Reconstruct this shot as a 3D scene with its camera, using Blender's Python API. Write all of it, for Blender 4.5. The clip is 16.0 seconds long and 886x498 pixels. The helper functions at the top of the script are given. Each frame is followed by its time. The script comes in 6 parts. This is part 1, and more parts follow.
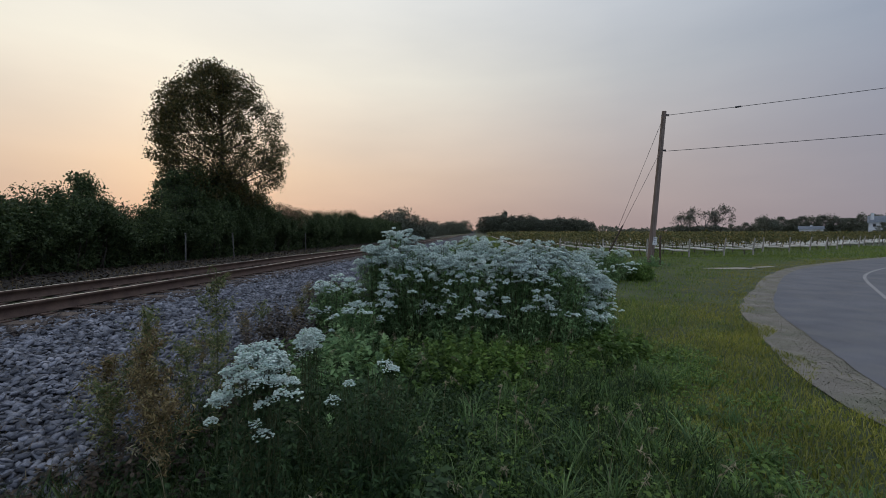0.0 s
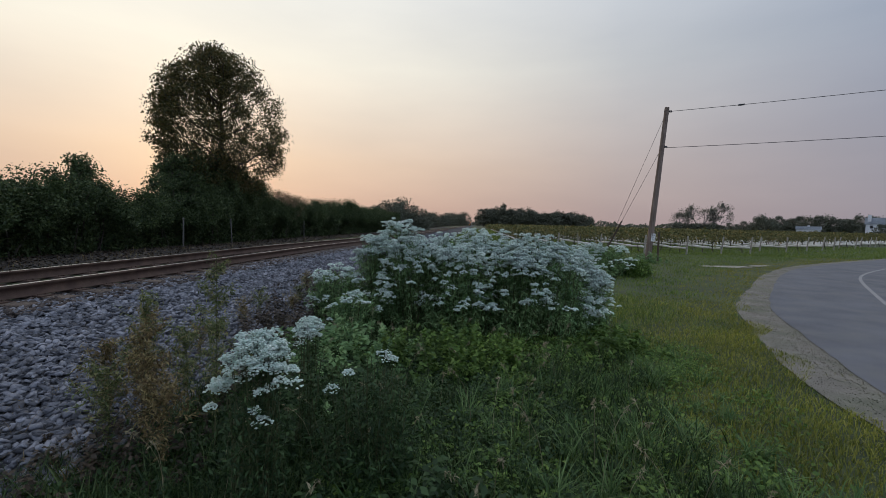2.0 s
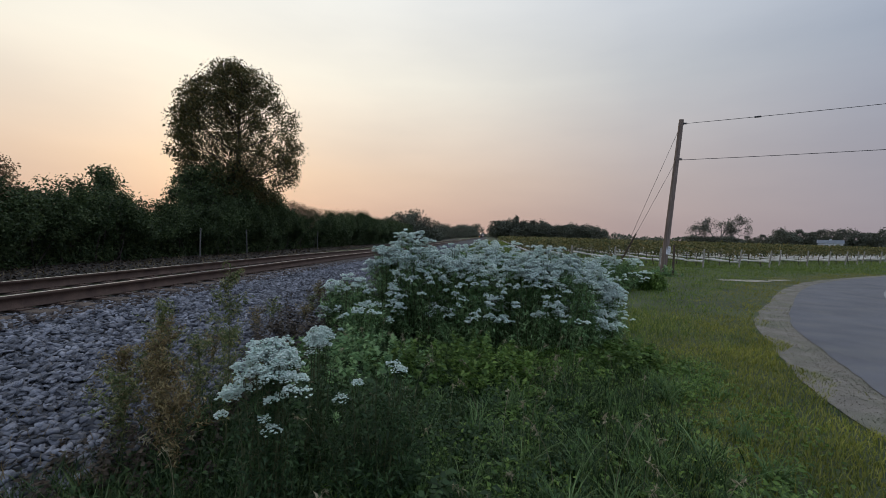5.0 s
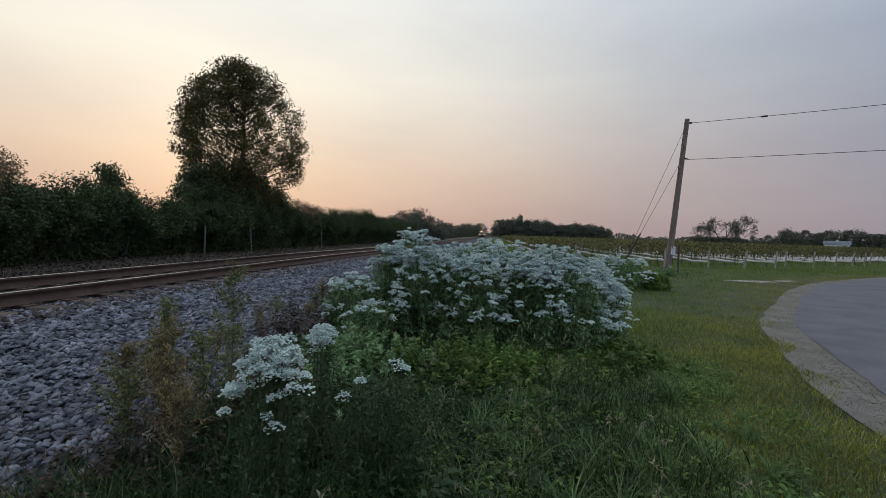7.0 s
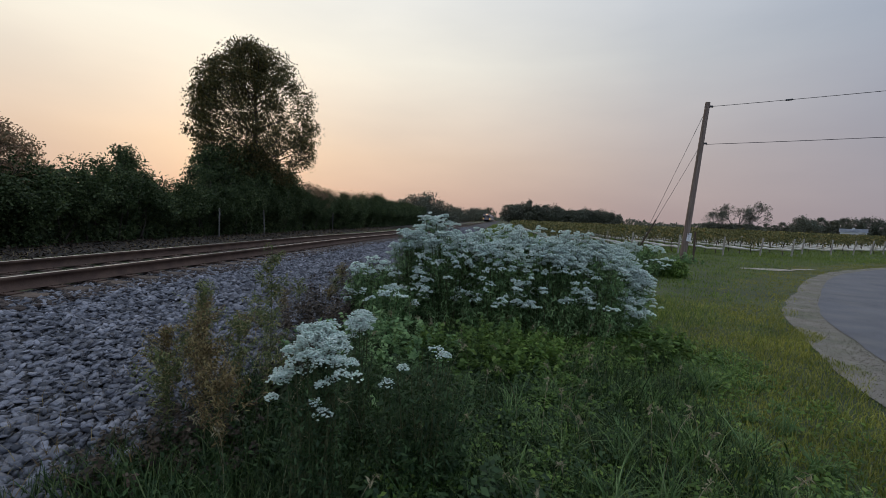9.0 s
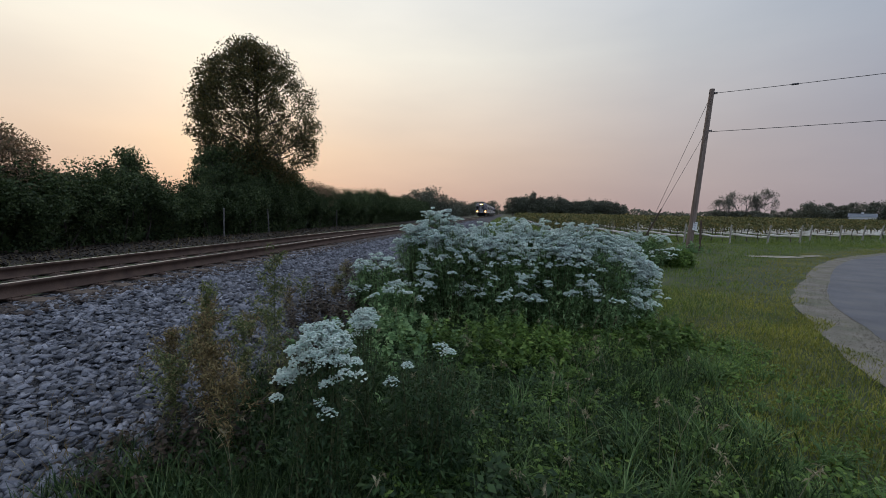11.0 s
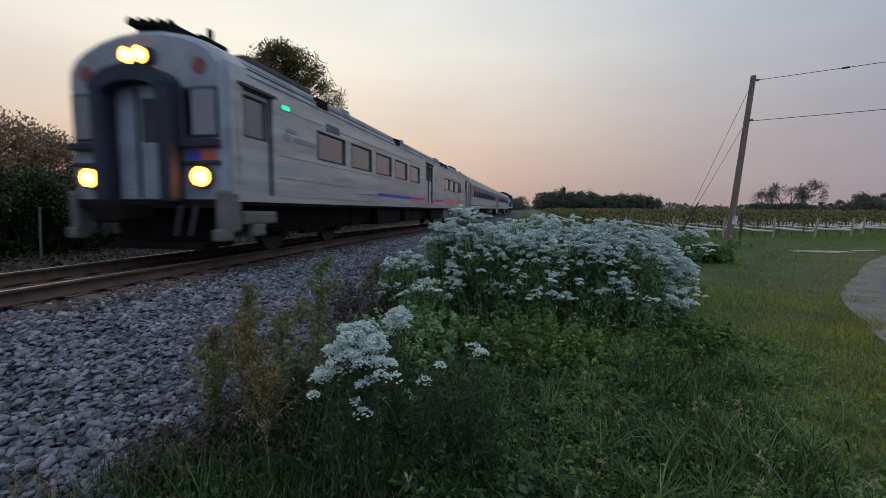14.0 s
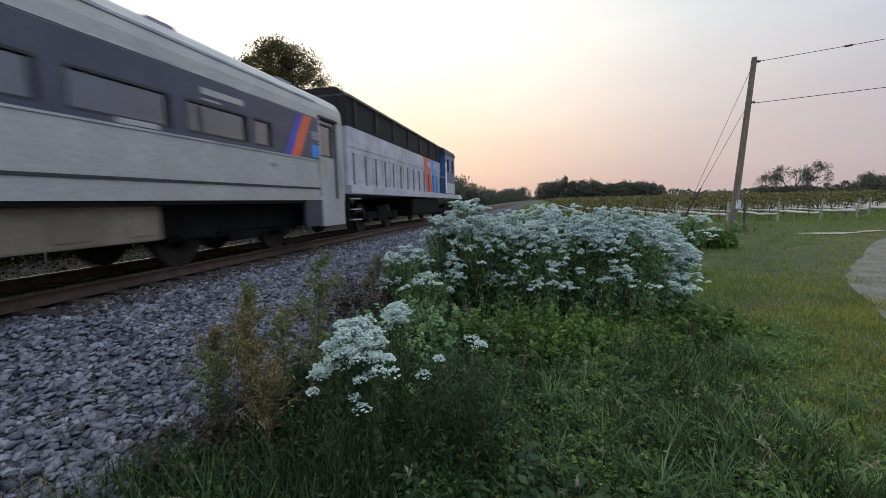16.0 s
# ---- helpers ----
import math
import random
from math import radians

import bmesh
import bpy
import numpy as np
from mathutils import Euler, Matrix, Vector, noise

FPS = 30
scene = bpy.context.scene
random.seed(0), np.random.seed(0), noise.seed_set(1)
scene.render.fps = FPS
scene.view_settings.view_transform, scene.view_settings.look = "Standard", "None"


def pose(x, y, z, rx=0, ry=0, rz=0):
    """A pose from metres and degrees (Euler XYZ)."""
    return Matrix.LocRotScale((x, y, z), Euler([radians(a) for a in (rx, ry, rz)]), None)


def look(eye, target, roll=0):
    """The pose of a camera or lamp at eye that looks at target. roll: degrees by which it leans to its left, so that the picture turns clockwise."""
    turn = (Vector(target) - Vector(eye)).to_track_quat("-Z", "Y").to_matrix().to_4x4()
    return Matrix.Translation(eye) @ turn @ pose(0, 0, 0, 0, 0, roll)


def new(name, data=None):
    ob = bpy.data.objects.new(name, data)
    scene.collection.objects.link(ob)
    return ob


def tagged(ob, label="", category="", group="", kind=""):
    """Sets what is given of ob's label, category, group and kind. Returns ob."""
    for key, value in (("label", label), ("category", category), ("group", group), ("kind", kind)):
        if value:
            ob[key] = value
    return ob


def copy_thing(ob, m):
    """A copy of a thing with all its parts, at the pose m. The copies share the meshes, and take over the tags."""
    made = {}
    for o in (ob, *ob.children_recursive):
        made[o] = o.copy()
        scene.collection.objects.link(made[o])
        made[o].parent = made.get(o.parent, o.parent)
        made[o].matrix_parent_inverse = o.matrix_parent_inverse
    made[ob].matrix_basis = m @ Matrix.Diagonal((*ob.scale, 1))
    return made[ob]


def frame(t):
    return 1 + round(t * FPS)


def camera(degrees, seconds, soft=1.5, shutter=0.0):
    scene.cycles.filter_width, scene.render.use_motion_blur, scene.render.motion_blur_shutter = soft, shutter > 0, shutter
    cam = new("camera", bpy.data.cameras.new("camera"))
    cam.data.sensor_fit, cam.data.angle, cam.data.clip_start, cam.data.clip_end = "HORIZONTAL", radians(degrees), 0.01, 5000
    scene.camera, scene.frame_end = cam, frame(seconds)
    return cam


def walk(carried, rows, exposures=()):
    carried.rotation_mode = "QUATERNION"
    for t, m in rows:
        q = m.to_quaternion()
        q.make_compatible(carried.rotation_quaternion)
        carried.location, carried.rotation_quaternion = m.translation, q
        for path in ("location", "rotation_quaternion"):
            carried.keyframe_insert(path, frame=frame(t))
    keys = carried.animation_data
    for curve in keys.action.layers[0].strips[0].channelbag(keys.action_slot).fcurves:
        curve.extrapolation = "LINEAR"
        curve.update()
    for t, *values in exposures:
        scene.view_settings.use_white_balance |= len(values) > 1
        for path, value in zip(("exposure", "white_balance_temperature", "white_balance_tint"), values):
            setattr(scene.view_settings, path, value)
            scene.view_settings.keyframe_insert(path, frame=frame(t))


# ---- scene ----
cam = camera(92.9, 16.0, soft=0.65, shutter=0.12)
PATH = [
    (0, (-0.059, -0.181, 1.656), (-0.35, 1.796, 1.578), -0.1),
    (0.5, (-0.07, -0.181, 1.653), (-0.35, 1.797, 1.552), 0.1),
    (1, (-0.077, -0.179, 1.652), (-0.353, 1.798, 1.542), 0.2),
    (1.5, (-0.083, -0.18, 1.654), (-0.363, 1.797, 1.539), 0.3),
    (2, (-0.084, -0.177, 1.657), (-0.365, 1.8, 1.538), 1.3),
    (2.5, (-0.075, -0.188, 1.662), (-0.36, 1.789, 1.564), 1.6),
    (3, (-0.072, -0.181, 1.658), (-0.36, 1.795, 1.563), 1.7),
    (3.5, (-0.074, -0.179, 1.654), (-0.367, 1.798, 1.564), 1.8),
    (4, (-0.072, -0.19, 1.655), (-0.384, 1.784, 1.573), 1.6),
    (6.5, (-0.06, -0.187, 1.653), (-0.418, 1.78, 1.601), 1.9),
    (7, (-0.068, -0.18, 1.651), (-0.425, 1.786, 1.58), 1.9),
    (7.5, (-0.106, -0.174, 1.647), (-0.465, 1.79, 1.525), 2.2),
    (8, (-0.254, -0.208, 1.651), (-0.626, 1.754, 1.529), 2.1),
    (8.5, (-0.305, -0.189, 1.649), (-0.686, 1.77, 1.52), 2.2),
    (9, (-0.293, -0.166, 1.654), (-0.684, 1.79, 1.507), 2.4),
    (11.5, (-0.277, -0.139, 1.669), (-0.694, 1.809, 1.493), 0.8),
    (12, (-0.272, -0.135, 1.676), (-0.693, 1.812, 1.497), 0.7),
    (12.5, (-0.271, -0.129, 1.678), (-0.699, 1.816, 1.497), 0.6),
    (13, (-0.269, -0.129, 1.673), (-0.713, 1.812, 1.487), 0.6),
    (13.5, (-0.273, -0.132, 1.67), (-0.749, 1.801, 1.48), 0.5),
    (14, (-0.286, -0.147, 1.683), (-0.827, 1.77, 1.491), 0.3),
    (14.5, (-0.278, -0.149, 1.665), (-0.837, 1.762, 1.471), 0.2),
    (15, (-0.276, -0.159, 1.679), (-0.839, 1.75, 1.479), -0.1),
    (15.5, (-0.261, -0.147, 1.671), (-0.822, 1.762, 1.465), -0.8),
    (16, (-0.241, -0.121, 1.68), (-0.797, 1.787, 1.457), -1.5),
]
EXPOSURE = [(0.0, -0.14, 5950, 10), (1.5, -0.06, 5950, 10), (4.0, -0.03, 5950, 10), (7.5, -0.05, 5950, 10), (13.4, 0.0, 5900, 10), (14.0, -0.08, 5800, 10), (14.5, 0.2, 5800, 10), (15.0, 0.42, 5850, 10), (16.0, 0.5, 6100, 10)]
walk(cam, [(t, look(eye, target, roll)) for t, eye, target, roll in PATH], EXPOSURE)

# ---- sky and sun ----
SUN_AZ, SUN_EL = -39.0, 7.0   # degrees right of +y, and above the horizon
sd = Vector((math.sin(radians(SUN_AZ)) * math.cos(radians(SUN_EL)), math.cos(radians(SUN_AZ)) * math.cos(radians(SUN_EL)), math.sin(radians(SUN_EL))))


def link(tree, a, b):
    tree.links.new(a, b)


def ramp(tree, stops, fac=None):
    r = tree.nodes.new("ShaderNodeValToRGB")
    els = r.color_ramp.elements
    while len(els) < len(stops):
        els.new(0.5)
    for e, (pos, c) in zip(els, stops):
        e.position, e.color = pos, (*c, 1) if len(c) == 3 else c
    if fac is not None:
        link(tree, fac, r.inputs[0])
    return r


def mathn(tree, op, a, b=None):
    n = tree.nodes.new("ShaderNodeMath")
    n.operation = op
    for k, v in enumerate((a, b)):
        if v is None:
            continue
        if isinstance(v, (int, float)):
            n.inputs[k].default_value = v
        else:
            link(tree, v, n.inputs[k])
    return n.outputs[0]


def mixc(tree, fac, a, b, mode="MIX"):
    n = tree.nodes.new("ShaderNodeMix")
    n.data_type, n.blend_type = "RGBA", mode
    for k, v in ((0, fac), (6, a), (7, b)):
        if isinstance(v, (int, float)):
            n.inputs[k].default_value = v
        elif isinstance(v, tuple):
            n.inputs[k].default_value = (*v, 1)
        else:
            link(tree, v, n.inputs[k])
    return n.outputs[2]


def make_world():
    w = bpy.data.worlds.new("evening_sky")
    scene.world = w
    w.use_nodes = True
    t = w.node_tree
    t.nodes.clear()
    out, bg = t.nodes.new("ShaderNodeOutputWorld"), t.nodes.new("ShaderNodeBackground")
    sky = t.nodes.new("ShaderNodeTexSky")
    sky.sky_type, sky.sun_disc = "NISHITA", False
    sky.sun_elevation, sky.sun_rotation = radians(SUN_EL), radians(SUN_AZ)
    sky.air_density, sky.dust_density, sky.ozone_density = 1.2, 4.0, 1.5
    co = t.nodes.new("ShaderNodeTexCoord")
    dot = t.nodes.new("ShaderNodeVectorMath")
    dot.operation = "DOT_PRODUCT"
    link(t, co.outputs["Generated"], dot.inputs[0])
    dot.inputs[1].default_value = sd
    sep = t.nodes.new("ShaderNodeSeparateXYZ")
    link(t, co.outputs["Generated"], sep.inputs[0])
    el = mathn(t, "MAXIMUM", sep.outputs[2], 0.0)
    warm = ramp(t, [(0.0, (0.70, 0.43, 0.31)), (0.13, (0.86, 0.62, 0.43)), (0.33, (1.08, 0.97, 0.76)), (0.6, (1.0, 0.98, 0.90)), (1.0, (0.85, 0.88, 0.92))], el)
    cool = ramp(t, [(0.0, (0.305, 0.28, 0.305)), (0.12, (0.31, 0.31, 0.36)), (0.35, (0.275, 0.33, 0.43)), (0.6, (0.48, 0.55, 0.66)), (1.0, (0.82, 0.87, 0.94))], el)
    side = ramp(t, [(0.0, (0, 0, 0)), (0.55, (0.04, 0.04, 0.04)), (0.80, (0.42, 0.42, 0.42)), (0.94, (0.86, 0.86, 0.86)), (1.0, (1, 1, 1))],
                mathn(t, "MULTIPLY_ADD", dot.outputs["Value"], 0.5))
    side.inputs[0].links[0].from_node.inputs[2].default_value = 0.5
    haze = mixc(t, side.outputs[0], cool.outputs[0], warm.outputs[0])
    east = ramp(t, [(0.0, (1.9, 1.95, 2.0)), (0.28, (1.6, 1.62, 1.65)), (0.52, (1.0, 1.0, 1.0)), (1.0, (1.0, 1.0, 1.0))], side.inputs[0].links[0].from_socket)
    haze = mixc(t, 1.0, haze, east.outputs[0], "MULTIPLY")
    cloud = t.nodes.new("ShaderNodeTexNoise")
    cloud.inputs["Scale"].default_value, cloud.inputs["Detail"].default_value = 2.2, 5
    stretch = t.nodes.new("ShaderNodeMapping")
    stretch.inputs["Scale"].default_value = (1, 1, 4)
    link(t, co.outputs["Generated"], stretch.inputs[0])
    link(t, stretch.outputs[0], cloud.inputs[0])
    streak = ramp(t, [(0.35, (0.95, 0.95, 0.96)), (0.7, (1.05, 1.04, 1.03))], cloud.outputs[0])
    haze = mixc(t, 1.0, haze, streak.outputs[0], "MULTIPLY")
    nish = mixc(t, 1.0, sky.outputs[0], (0.1, 0.1, 0.1), "MULTIPLY")
    link(t, mixc(t, 0.95, nish, haze), bg.inputs[0])
    bg.inputs[1].default_value = 1.0
    link(t, bg.outputs[0], out.inputs[0])


make_world()
sun_data = bpy.data.lights.new("sun", "SUN")
sun_data.energy, sun_data.angle, sun_data.color = 0.5, radians(12), (1.0, 0.74, 0.5)
sun = new("sun", sun_data)
sun.matrix_world = look(sd * 50, (0, 0, 0))


# ---- materials ----
def material(name, a, b, rough=0.8, metal=0.0, scale=4.0, fine=60.0, bump=0.2, dist=0.01, island=0.0, obj=0.0, stretch=None, spec=0.5, dirt=None):
    """Two-scale procedural surface: colours a and b by a broad noise, a fine noise for grain and relief."""
    m = bpy.data.materials.new(name)
    m.use_nodes = True
    t = m.node_tree
    p = t.nodes["Principled BSDF"]
    co = t.nodes.new("ShaderNodeTexCoord")
    vec = co.outputs["Object"]
    if stretch:
        mp = t.nodes.new("ShaderNodeMapping")
        mp.inputs["Scale"].default_value = stretch
        link(t, vec, mp.inputs[0])
        vec = mp.outputs[0]
    n1, n2 = t.nodes.new("ShaderNodeTexNoise"), t.nodes.new("ShaderNodeTexNoise")
    for n, sc in ((n1, scale), (n2, fine)):
        n.inputs["Scale"].default_value, n.inputs["Detail"].default_value = sc, 4
        link(t, vec, n.inputs["Vector"])
    f1 = ramp(t, [(0.32, (0, 0, 0)), (0.68, (1, 1, 1))], n1.outputs[0])
    col = mixc(t, f1.outputs[0], a, b)
    grain = ramp(t, [(0.25, (0.72, 0.72, 0.72)), (0.75, (1.25, 1.25, 1.25))], n2.outputs[0])
    col = mixc(t, 1.0, col, grain.outputs[0], "MULTIPLY")
    if island or obj:
        g = t.nodes.new("ShaderNodeNewGeometry" if island else "ShaderNodeObjectInfo")
        k = island or obj
        r = ramp(t, [(0, (1 - k, 1 - k, 1 - k)), (1, (1 + k, 1 + k * 0.95, 1 + k * 0.85))], g.outputs["Random Per Island" if island else "Random"])
        col = mixc(t, 1.0, col, r.outputs[0], "MULTIPLY")
    if dirt:
        n3 = t.nodes.new("ShaderNodeTexNoise")
        n3.inputs["Scale"].default_value, n3.inputs["Detail"].default_value = 1.3, 6
        link(t, vec, n3.inputs["Vector"])
        d = ramp(t, [(0.45, (0, 0, 0)), (0.75, (0.75, 0.75, 0.75))], n3.outputs[0])
        col = mixc(t, d.outputs[0], col, dirt)
    link(t, col, p.inputs["Base Color"])
    p.inputs["Roughness"].default_value, p.inputs["Metallic"].default_value = rough, metal
    p.inputs["Specular IOR Level"].default_value = spec
    if bump:
        bn = t.nodes.new("ShaderNodeBump")
        bn.inputs["Strength"].default_value, bn.inputs["Distance"].default_value = bump, dist
        link(t, n2.outputs[0], bn.inputs["Height"])
        link(t, bn.outputs[0], p.inputs["Normal"])
    return m


def leaf_material(name, a, b, c, glow=0.35, rough=0.6):
    """Leaves: colour varies leaf by leaf, some light passes through."""
    m = bpy.data.materials.new(name)
    m.use_nodes = True
    t = m.node_tree
    p, out = t.nodes["Principled BSDF"], t.nodes["Material Output"]
    g = t.nodes.new("ShaderNodeNewGeometry")
    r = ramp(t, [(0.0, a), (0.55, b), (1.0, c)], g.outputs["Random Per Island"])
    n = t.nodes.new("ShaderNodeTexNoise")
    n.inputs["Scale"].default_value = 1.1
    co = t.nodes.new("ShaderNodeTexCoord")
    link(t, co.outputs["Object"], n.inputs["Vector"])
    v = ramp(t, [(0.3, (0.7, 0.72, 0.7)), (0.7, (1.25, 1.2, 1.15))], n.outputs[0])
    col = mixc(t, 1.0, r.outputs[0], v.outputs[0], "MULTIPLY")
    link(t, col, p.inputs["Base Color"])
    p.inputs["Roughness"].default_value = rough
    p.inputs["Specular IOR Level"].default_value = 0.3
    tr = t.nodes.new("ShaderNodeBsdfTranslucent")
    link(t, col, tr.inputs[0])
    mx = t.nodes.new("ShaderNodeMixShader")
    mx.inputs[0].default_value = glow
    link(t, p.outputs[0], mx.inputs[1])
    link(t, tr.outputs[0], mx.inputs[2])
    link(t, mx.outputs[0], out.inputs[0])
    return m


def lamp_material(name, c, strength):
    m = bpy.data.materials.new(name)
    m.use_nodes = True
    p = m.node_tree.nodes["Principled BSDF"]
    p.inputs["Base Color"].default_value = (*c, 1)
    p.inputs["Emission Color"].default_value = (*c, 1)
    p.inputs["Emission Strength"].default_value = strength
    return m


def glass_material(name, tint, gloss=0.3):
    m = bpy.data.materials.new(name)
    m.use_nodes = True
    t = m.node_tree
    t.nodes.remove(t.nodes["Principled BSDF"])
    tr, gl, mx = t.nodes.new("ShaderNodeBsdfTransparent"), t.nodes.new("ShaderNodeBsdfGlossy"), t.nodes.new("ShaderNodeMixShader")
    tr.inputs[0].default_value = (*tint, 1)
    gl.inputs["Roughness"].default_value = 0.06
    gl.inputs[0].default_value = (0.8, 0.82, 0.85, 1)
    fr = t.nodes.new("ShaderNodeFresnel")
    fr.inputs[0].default_value = 1.5
    link(t, mathn(t, "ADD", mathn(t, "MULTIPLY", fr.outputs[0], 0.8), gloss * 0.3), mx.inputs[0])
    link(t, tr.outputs[0], mx.inputs[1])
    link(t, gl.outputs[0], mx.inputs[2])
    link(t, mx.outputs[0], t.nodes["Material Output"].inputs[0])
    return m


M = dict(
    soil=material("soil_and_thatch", (0.026, 0.036, 0.012), (0.06, 0.074, 0.024), 0.95, scale=0.7, fine=25, bump=0.5, dist=0.02),
    sand=material("sandy_gravel", (0.135, 0.12, 0.097), (0.205, 0.184, 0.15), 0.95, scale=2.5, fine=55, bump=0.7, dist=0.02, dirt=(0.09, 0.10, 0.05)),
    asphalt=material("worn_asphalt", (0.072, 0.073, 0.084), (0.118, 0.118, 0.13), 0.8, scale=0.9, fine=85, bump=0.6, dist=0.008, dirt=(0.135, 0.13, 0.125)),
    paint=material("worn_road_paint", (0.20, 0.19, 0.185), (0.30, 0.29, 0.28), 0.8, scale=3, fine=40),
    stone=material("crushed_granite", (0.062, 0.066, 0.084), (0.195, 0.20, 0.232), 0.8, scale=6, fine=60, bump=0.5, island=0.62),
    stone_ob=material("crushed_granite_piece", (0.062, 0.066, 0.084), (0.195, 0.20, 0.232), 0.8, scale=6, fine=60, bump=0.5, obj=0.6),
    # Rust stain, darkened further to carry the passing train's shade in its colour.
    stone_rust=material("rust_and_shade_granite", (0.034, 0.025, 0.022), (0.072, 0.055, 0.047), 0.85, scale=6, fine=60, bump=0.4, island=0.35),
    # Kept near black, so its colour gives the shade in gaps between stones.
    bed=material("gap_shaded_grit", (0.022, 0.022, 0.025), (0.05, 0.049, 0.054), 0.95, scale=9, fine=45, bump=0.9, dist=0.04),
    rust=material("rusty_rail_steel", (0.058, 0.034, 0.025), (0.10, 0.062, 0.044), 0.8, 0.2, scale=5, fine=70, bump=0.25),
    polish=material("polished_rail_head", (0.42, 0.39, 0.35), (0.52, 0.48, 0.43), 0.42, 1.0, scale=3, fine=40, bump=0.05, stretch=(6, 0.4, 6)),
    tie=material("creosoted_tie_wood", (0.05, 0.035, 0.026), (0.11, 0.08, 0.06), 0.9, scale=3, fine=30, bump=0.6, dist=0.01, stretch=(1, 8, 8), obj=0.25),
    bark=material("tree_bark", (0.035, 0.028, 0.022), (0.08, 0.065, 0.05), 0.95, scale=4, fine=25, bump=0.8, dist=0.03, stretch=(3, 3, 0.6)),
    grey_bark=material("bleached_branches", (0.16, 0.14, 0.13), (0.26, 0.23, 0.21), 0.95, scale=2, fine=20, bump=0.4),
    pole=material("weathered_pole_wood", (0.13, 0.095, 0.075), (0.22, 0.17, 0.14), 0.9, scale=3, fine=30, bump=0.5, stretch=(6, 6, 0.5)),
    post=material("grey_post_wood", (0.28, 0.26, 0.23), (0.42, 0.40, 0.36), 0.9, scale=3, fine=30, bump=0.5, stretch=(6, 6, 0.6)),
    wire=material("dark_wire", (0.05, 0.05, 0.055), (0.08, 0.08, 0.085), 0.6, 0.5, bump=0),
    white=material("white_plastic", (0.62, 0.63, 0.64), (0.75, 0.76, 0.76), 0.6, scale=2, fine=30, bump=0.1, dirt=(0.35, 0.34, 0.30)),
    leaf_tree=leaf_material("maple_leaves", (0.05, 0.055, 0.02), (0.085, 0.08, 0.028), (0.15, 0.11, 0.04), 0.45),
    leaf_russet=leaf_material("reddish_sapling_leaves", (0.15, 0.13, 0.075), (0.24, 0.18, 0.11), (0.36, 0.22, 0.15), 0.45),
    leaf_hedge=leaf_material("vine_leaves", (0.028, 0.046, 0.02), (0.052, 0.08, 0.03), (0.115, 0.15, 0.06), 0.35),
    # Lightened and greyed, so the distance haze sits in the leaf colour.
    leaf_far=leaf_material("haze_tinted_foliage", (0.075, 0.085, 0.068), (0.10, 0.11, 0.082), (0.135, 0.145, 0.095), 0.25),
    leaf_bush=leaf_material("weed_leaves", (0.11, 0.20, 0.085), (0.19, 0.31, 0.13), (0.30, 0.43, 0.19), 0.42),
    # Darker copy of the weed leaves, the shade near the ground painted in.
    leaf_near=leaf_material("shade_coloured_leaves", (0.016, 0.036, 0.012), (0.034, 0.07, 0.023), (0.07, 0.12, 0.04), 0.3),
    leaf_low=leaf_material("low_weed_leaves", (0.06, 0.11, 0.022), (0.105, 0.185, 0.035), (0.20, 0.29, 0.065), 0.38),
    leaf_vine=leaf_material("grape_leaves", (0.05, 0.065, 0.024), (0.10, 0.11, 0.036), (0.27, 0.21, 0.08), 0.35),
    grass=leaf_material("tall_grass", (0.06, 0.10, 0.018), (0.155, 0.215, 0.038), (0.36, 0.37, 0.10), 0.4),
    tuft=leaf_material("grass_tussock_blades", (0.05, 0.10, 0.03), (0.10, 0.18, 0.055), (0.20, 0.28, 0.11), 0.35),
    # Darker copy of the grass, with the weeds' shade put into its colour.
    shade=leaf_material("shade_coloured_grass", (0.012, 0.03, 0.009), (0.034, 0.068, 0.019), (0.11, 0.15, 0.055), 0.3),
    meadow=leaf_material("soft_meadow_grass", (0.105, 0.165, 0.032), (0.15, 0.22, 0.042), (0.23, 0.27, 0.06), 0.4),
    verge=leaf_material("soft_mown_grass", (0.16, 0.185, 0.028), (0.235, 0.245, 0.038), (0.33, 0.305, 0.065), 0.38),
    lawn=leaf_material("mown_grass", (0.125, 0.15, 0.026), (0.225, 0.245, 0.042), (0.37, 0.345, 0.085), 0.38),
    dry=leaf_material("dry_weeds", (0.09, 0.062, 0.03), (0.19, 0.14, 0.06), (0.35, 0.29, 0.13), 0.35),
    pale_sand=material("pale_sand", (0.30, 0.27, 0.22), (0.42, 0.38, 0.32), 0.95, scale=2, fine=40, bump=0.4, dirt=(0.12, 0.13, 0.06)),
    # Litter brown, deepened so the colour carries shade under hedge and train.
    litter=material("shade_toned_litter", (0.012, 0.0095, 0.008), (0.030, 0.024, 0.019), 0.95, scale=2.5, fine=22, bump=0.8, dist=0.03),
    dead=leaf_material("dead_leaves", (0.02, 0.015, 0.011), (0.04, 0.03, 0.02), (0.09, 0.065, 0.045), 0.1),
    seed=leaf_material("grass_seed_heads", (0.22, 0.19, 0.12), (0.30, 0.27, 0.17), (0.38, 0.34, 0.22), 0.4),
    goldenrod=leaf_material("goldenrod_leaves", (0.07, 0.10, 0.035), (0.14, 0.17, 0.06), (0.30, 0.28, 0.12), 0.35),
    petal=leaf_material("white_florets", (0.62, 0.75, 0.70), (0.73, 0.84, 0.79), (0.82, 0.89, 0.85), 0.35),
    stem=leaf_material("green_stems", (0.06, 0.08, 0.03), (0.09, 0.10, 0.045), (0.12, 0.12, 0.06), 0.1),
)

# ---- mesh helpers ----
rng = np.random.default_rng(7)


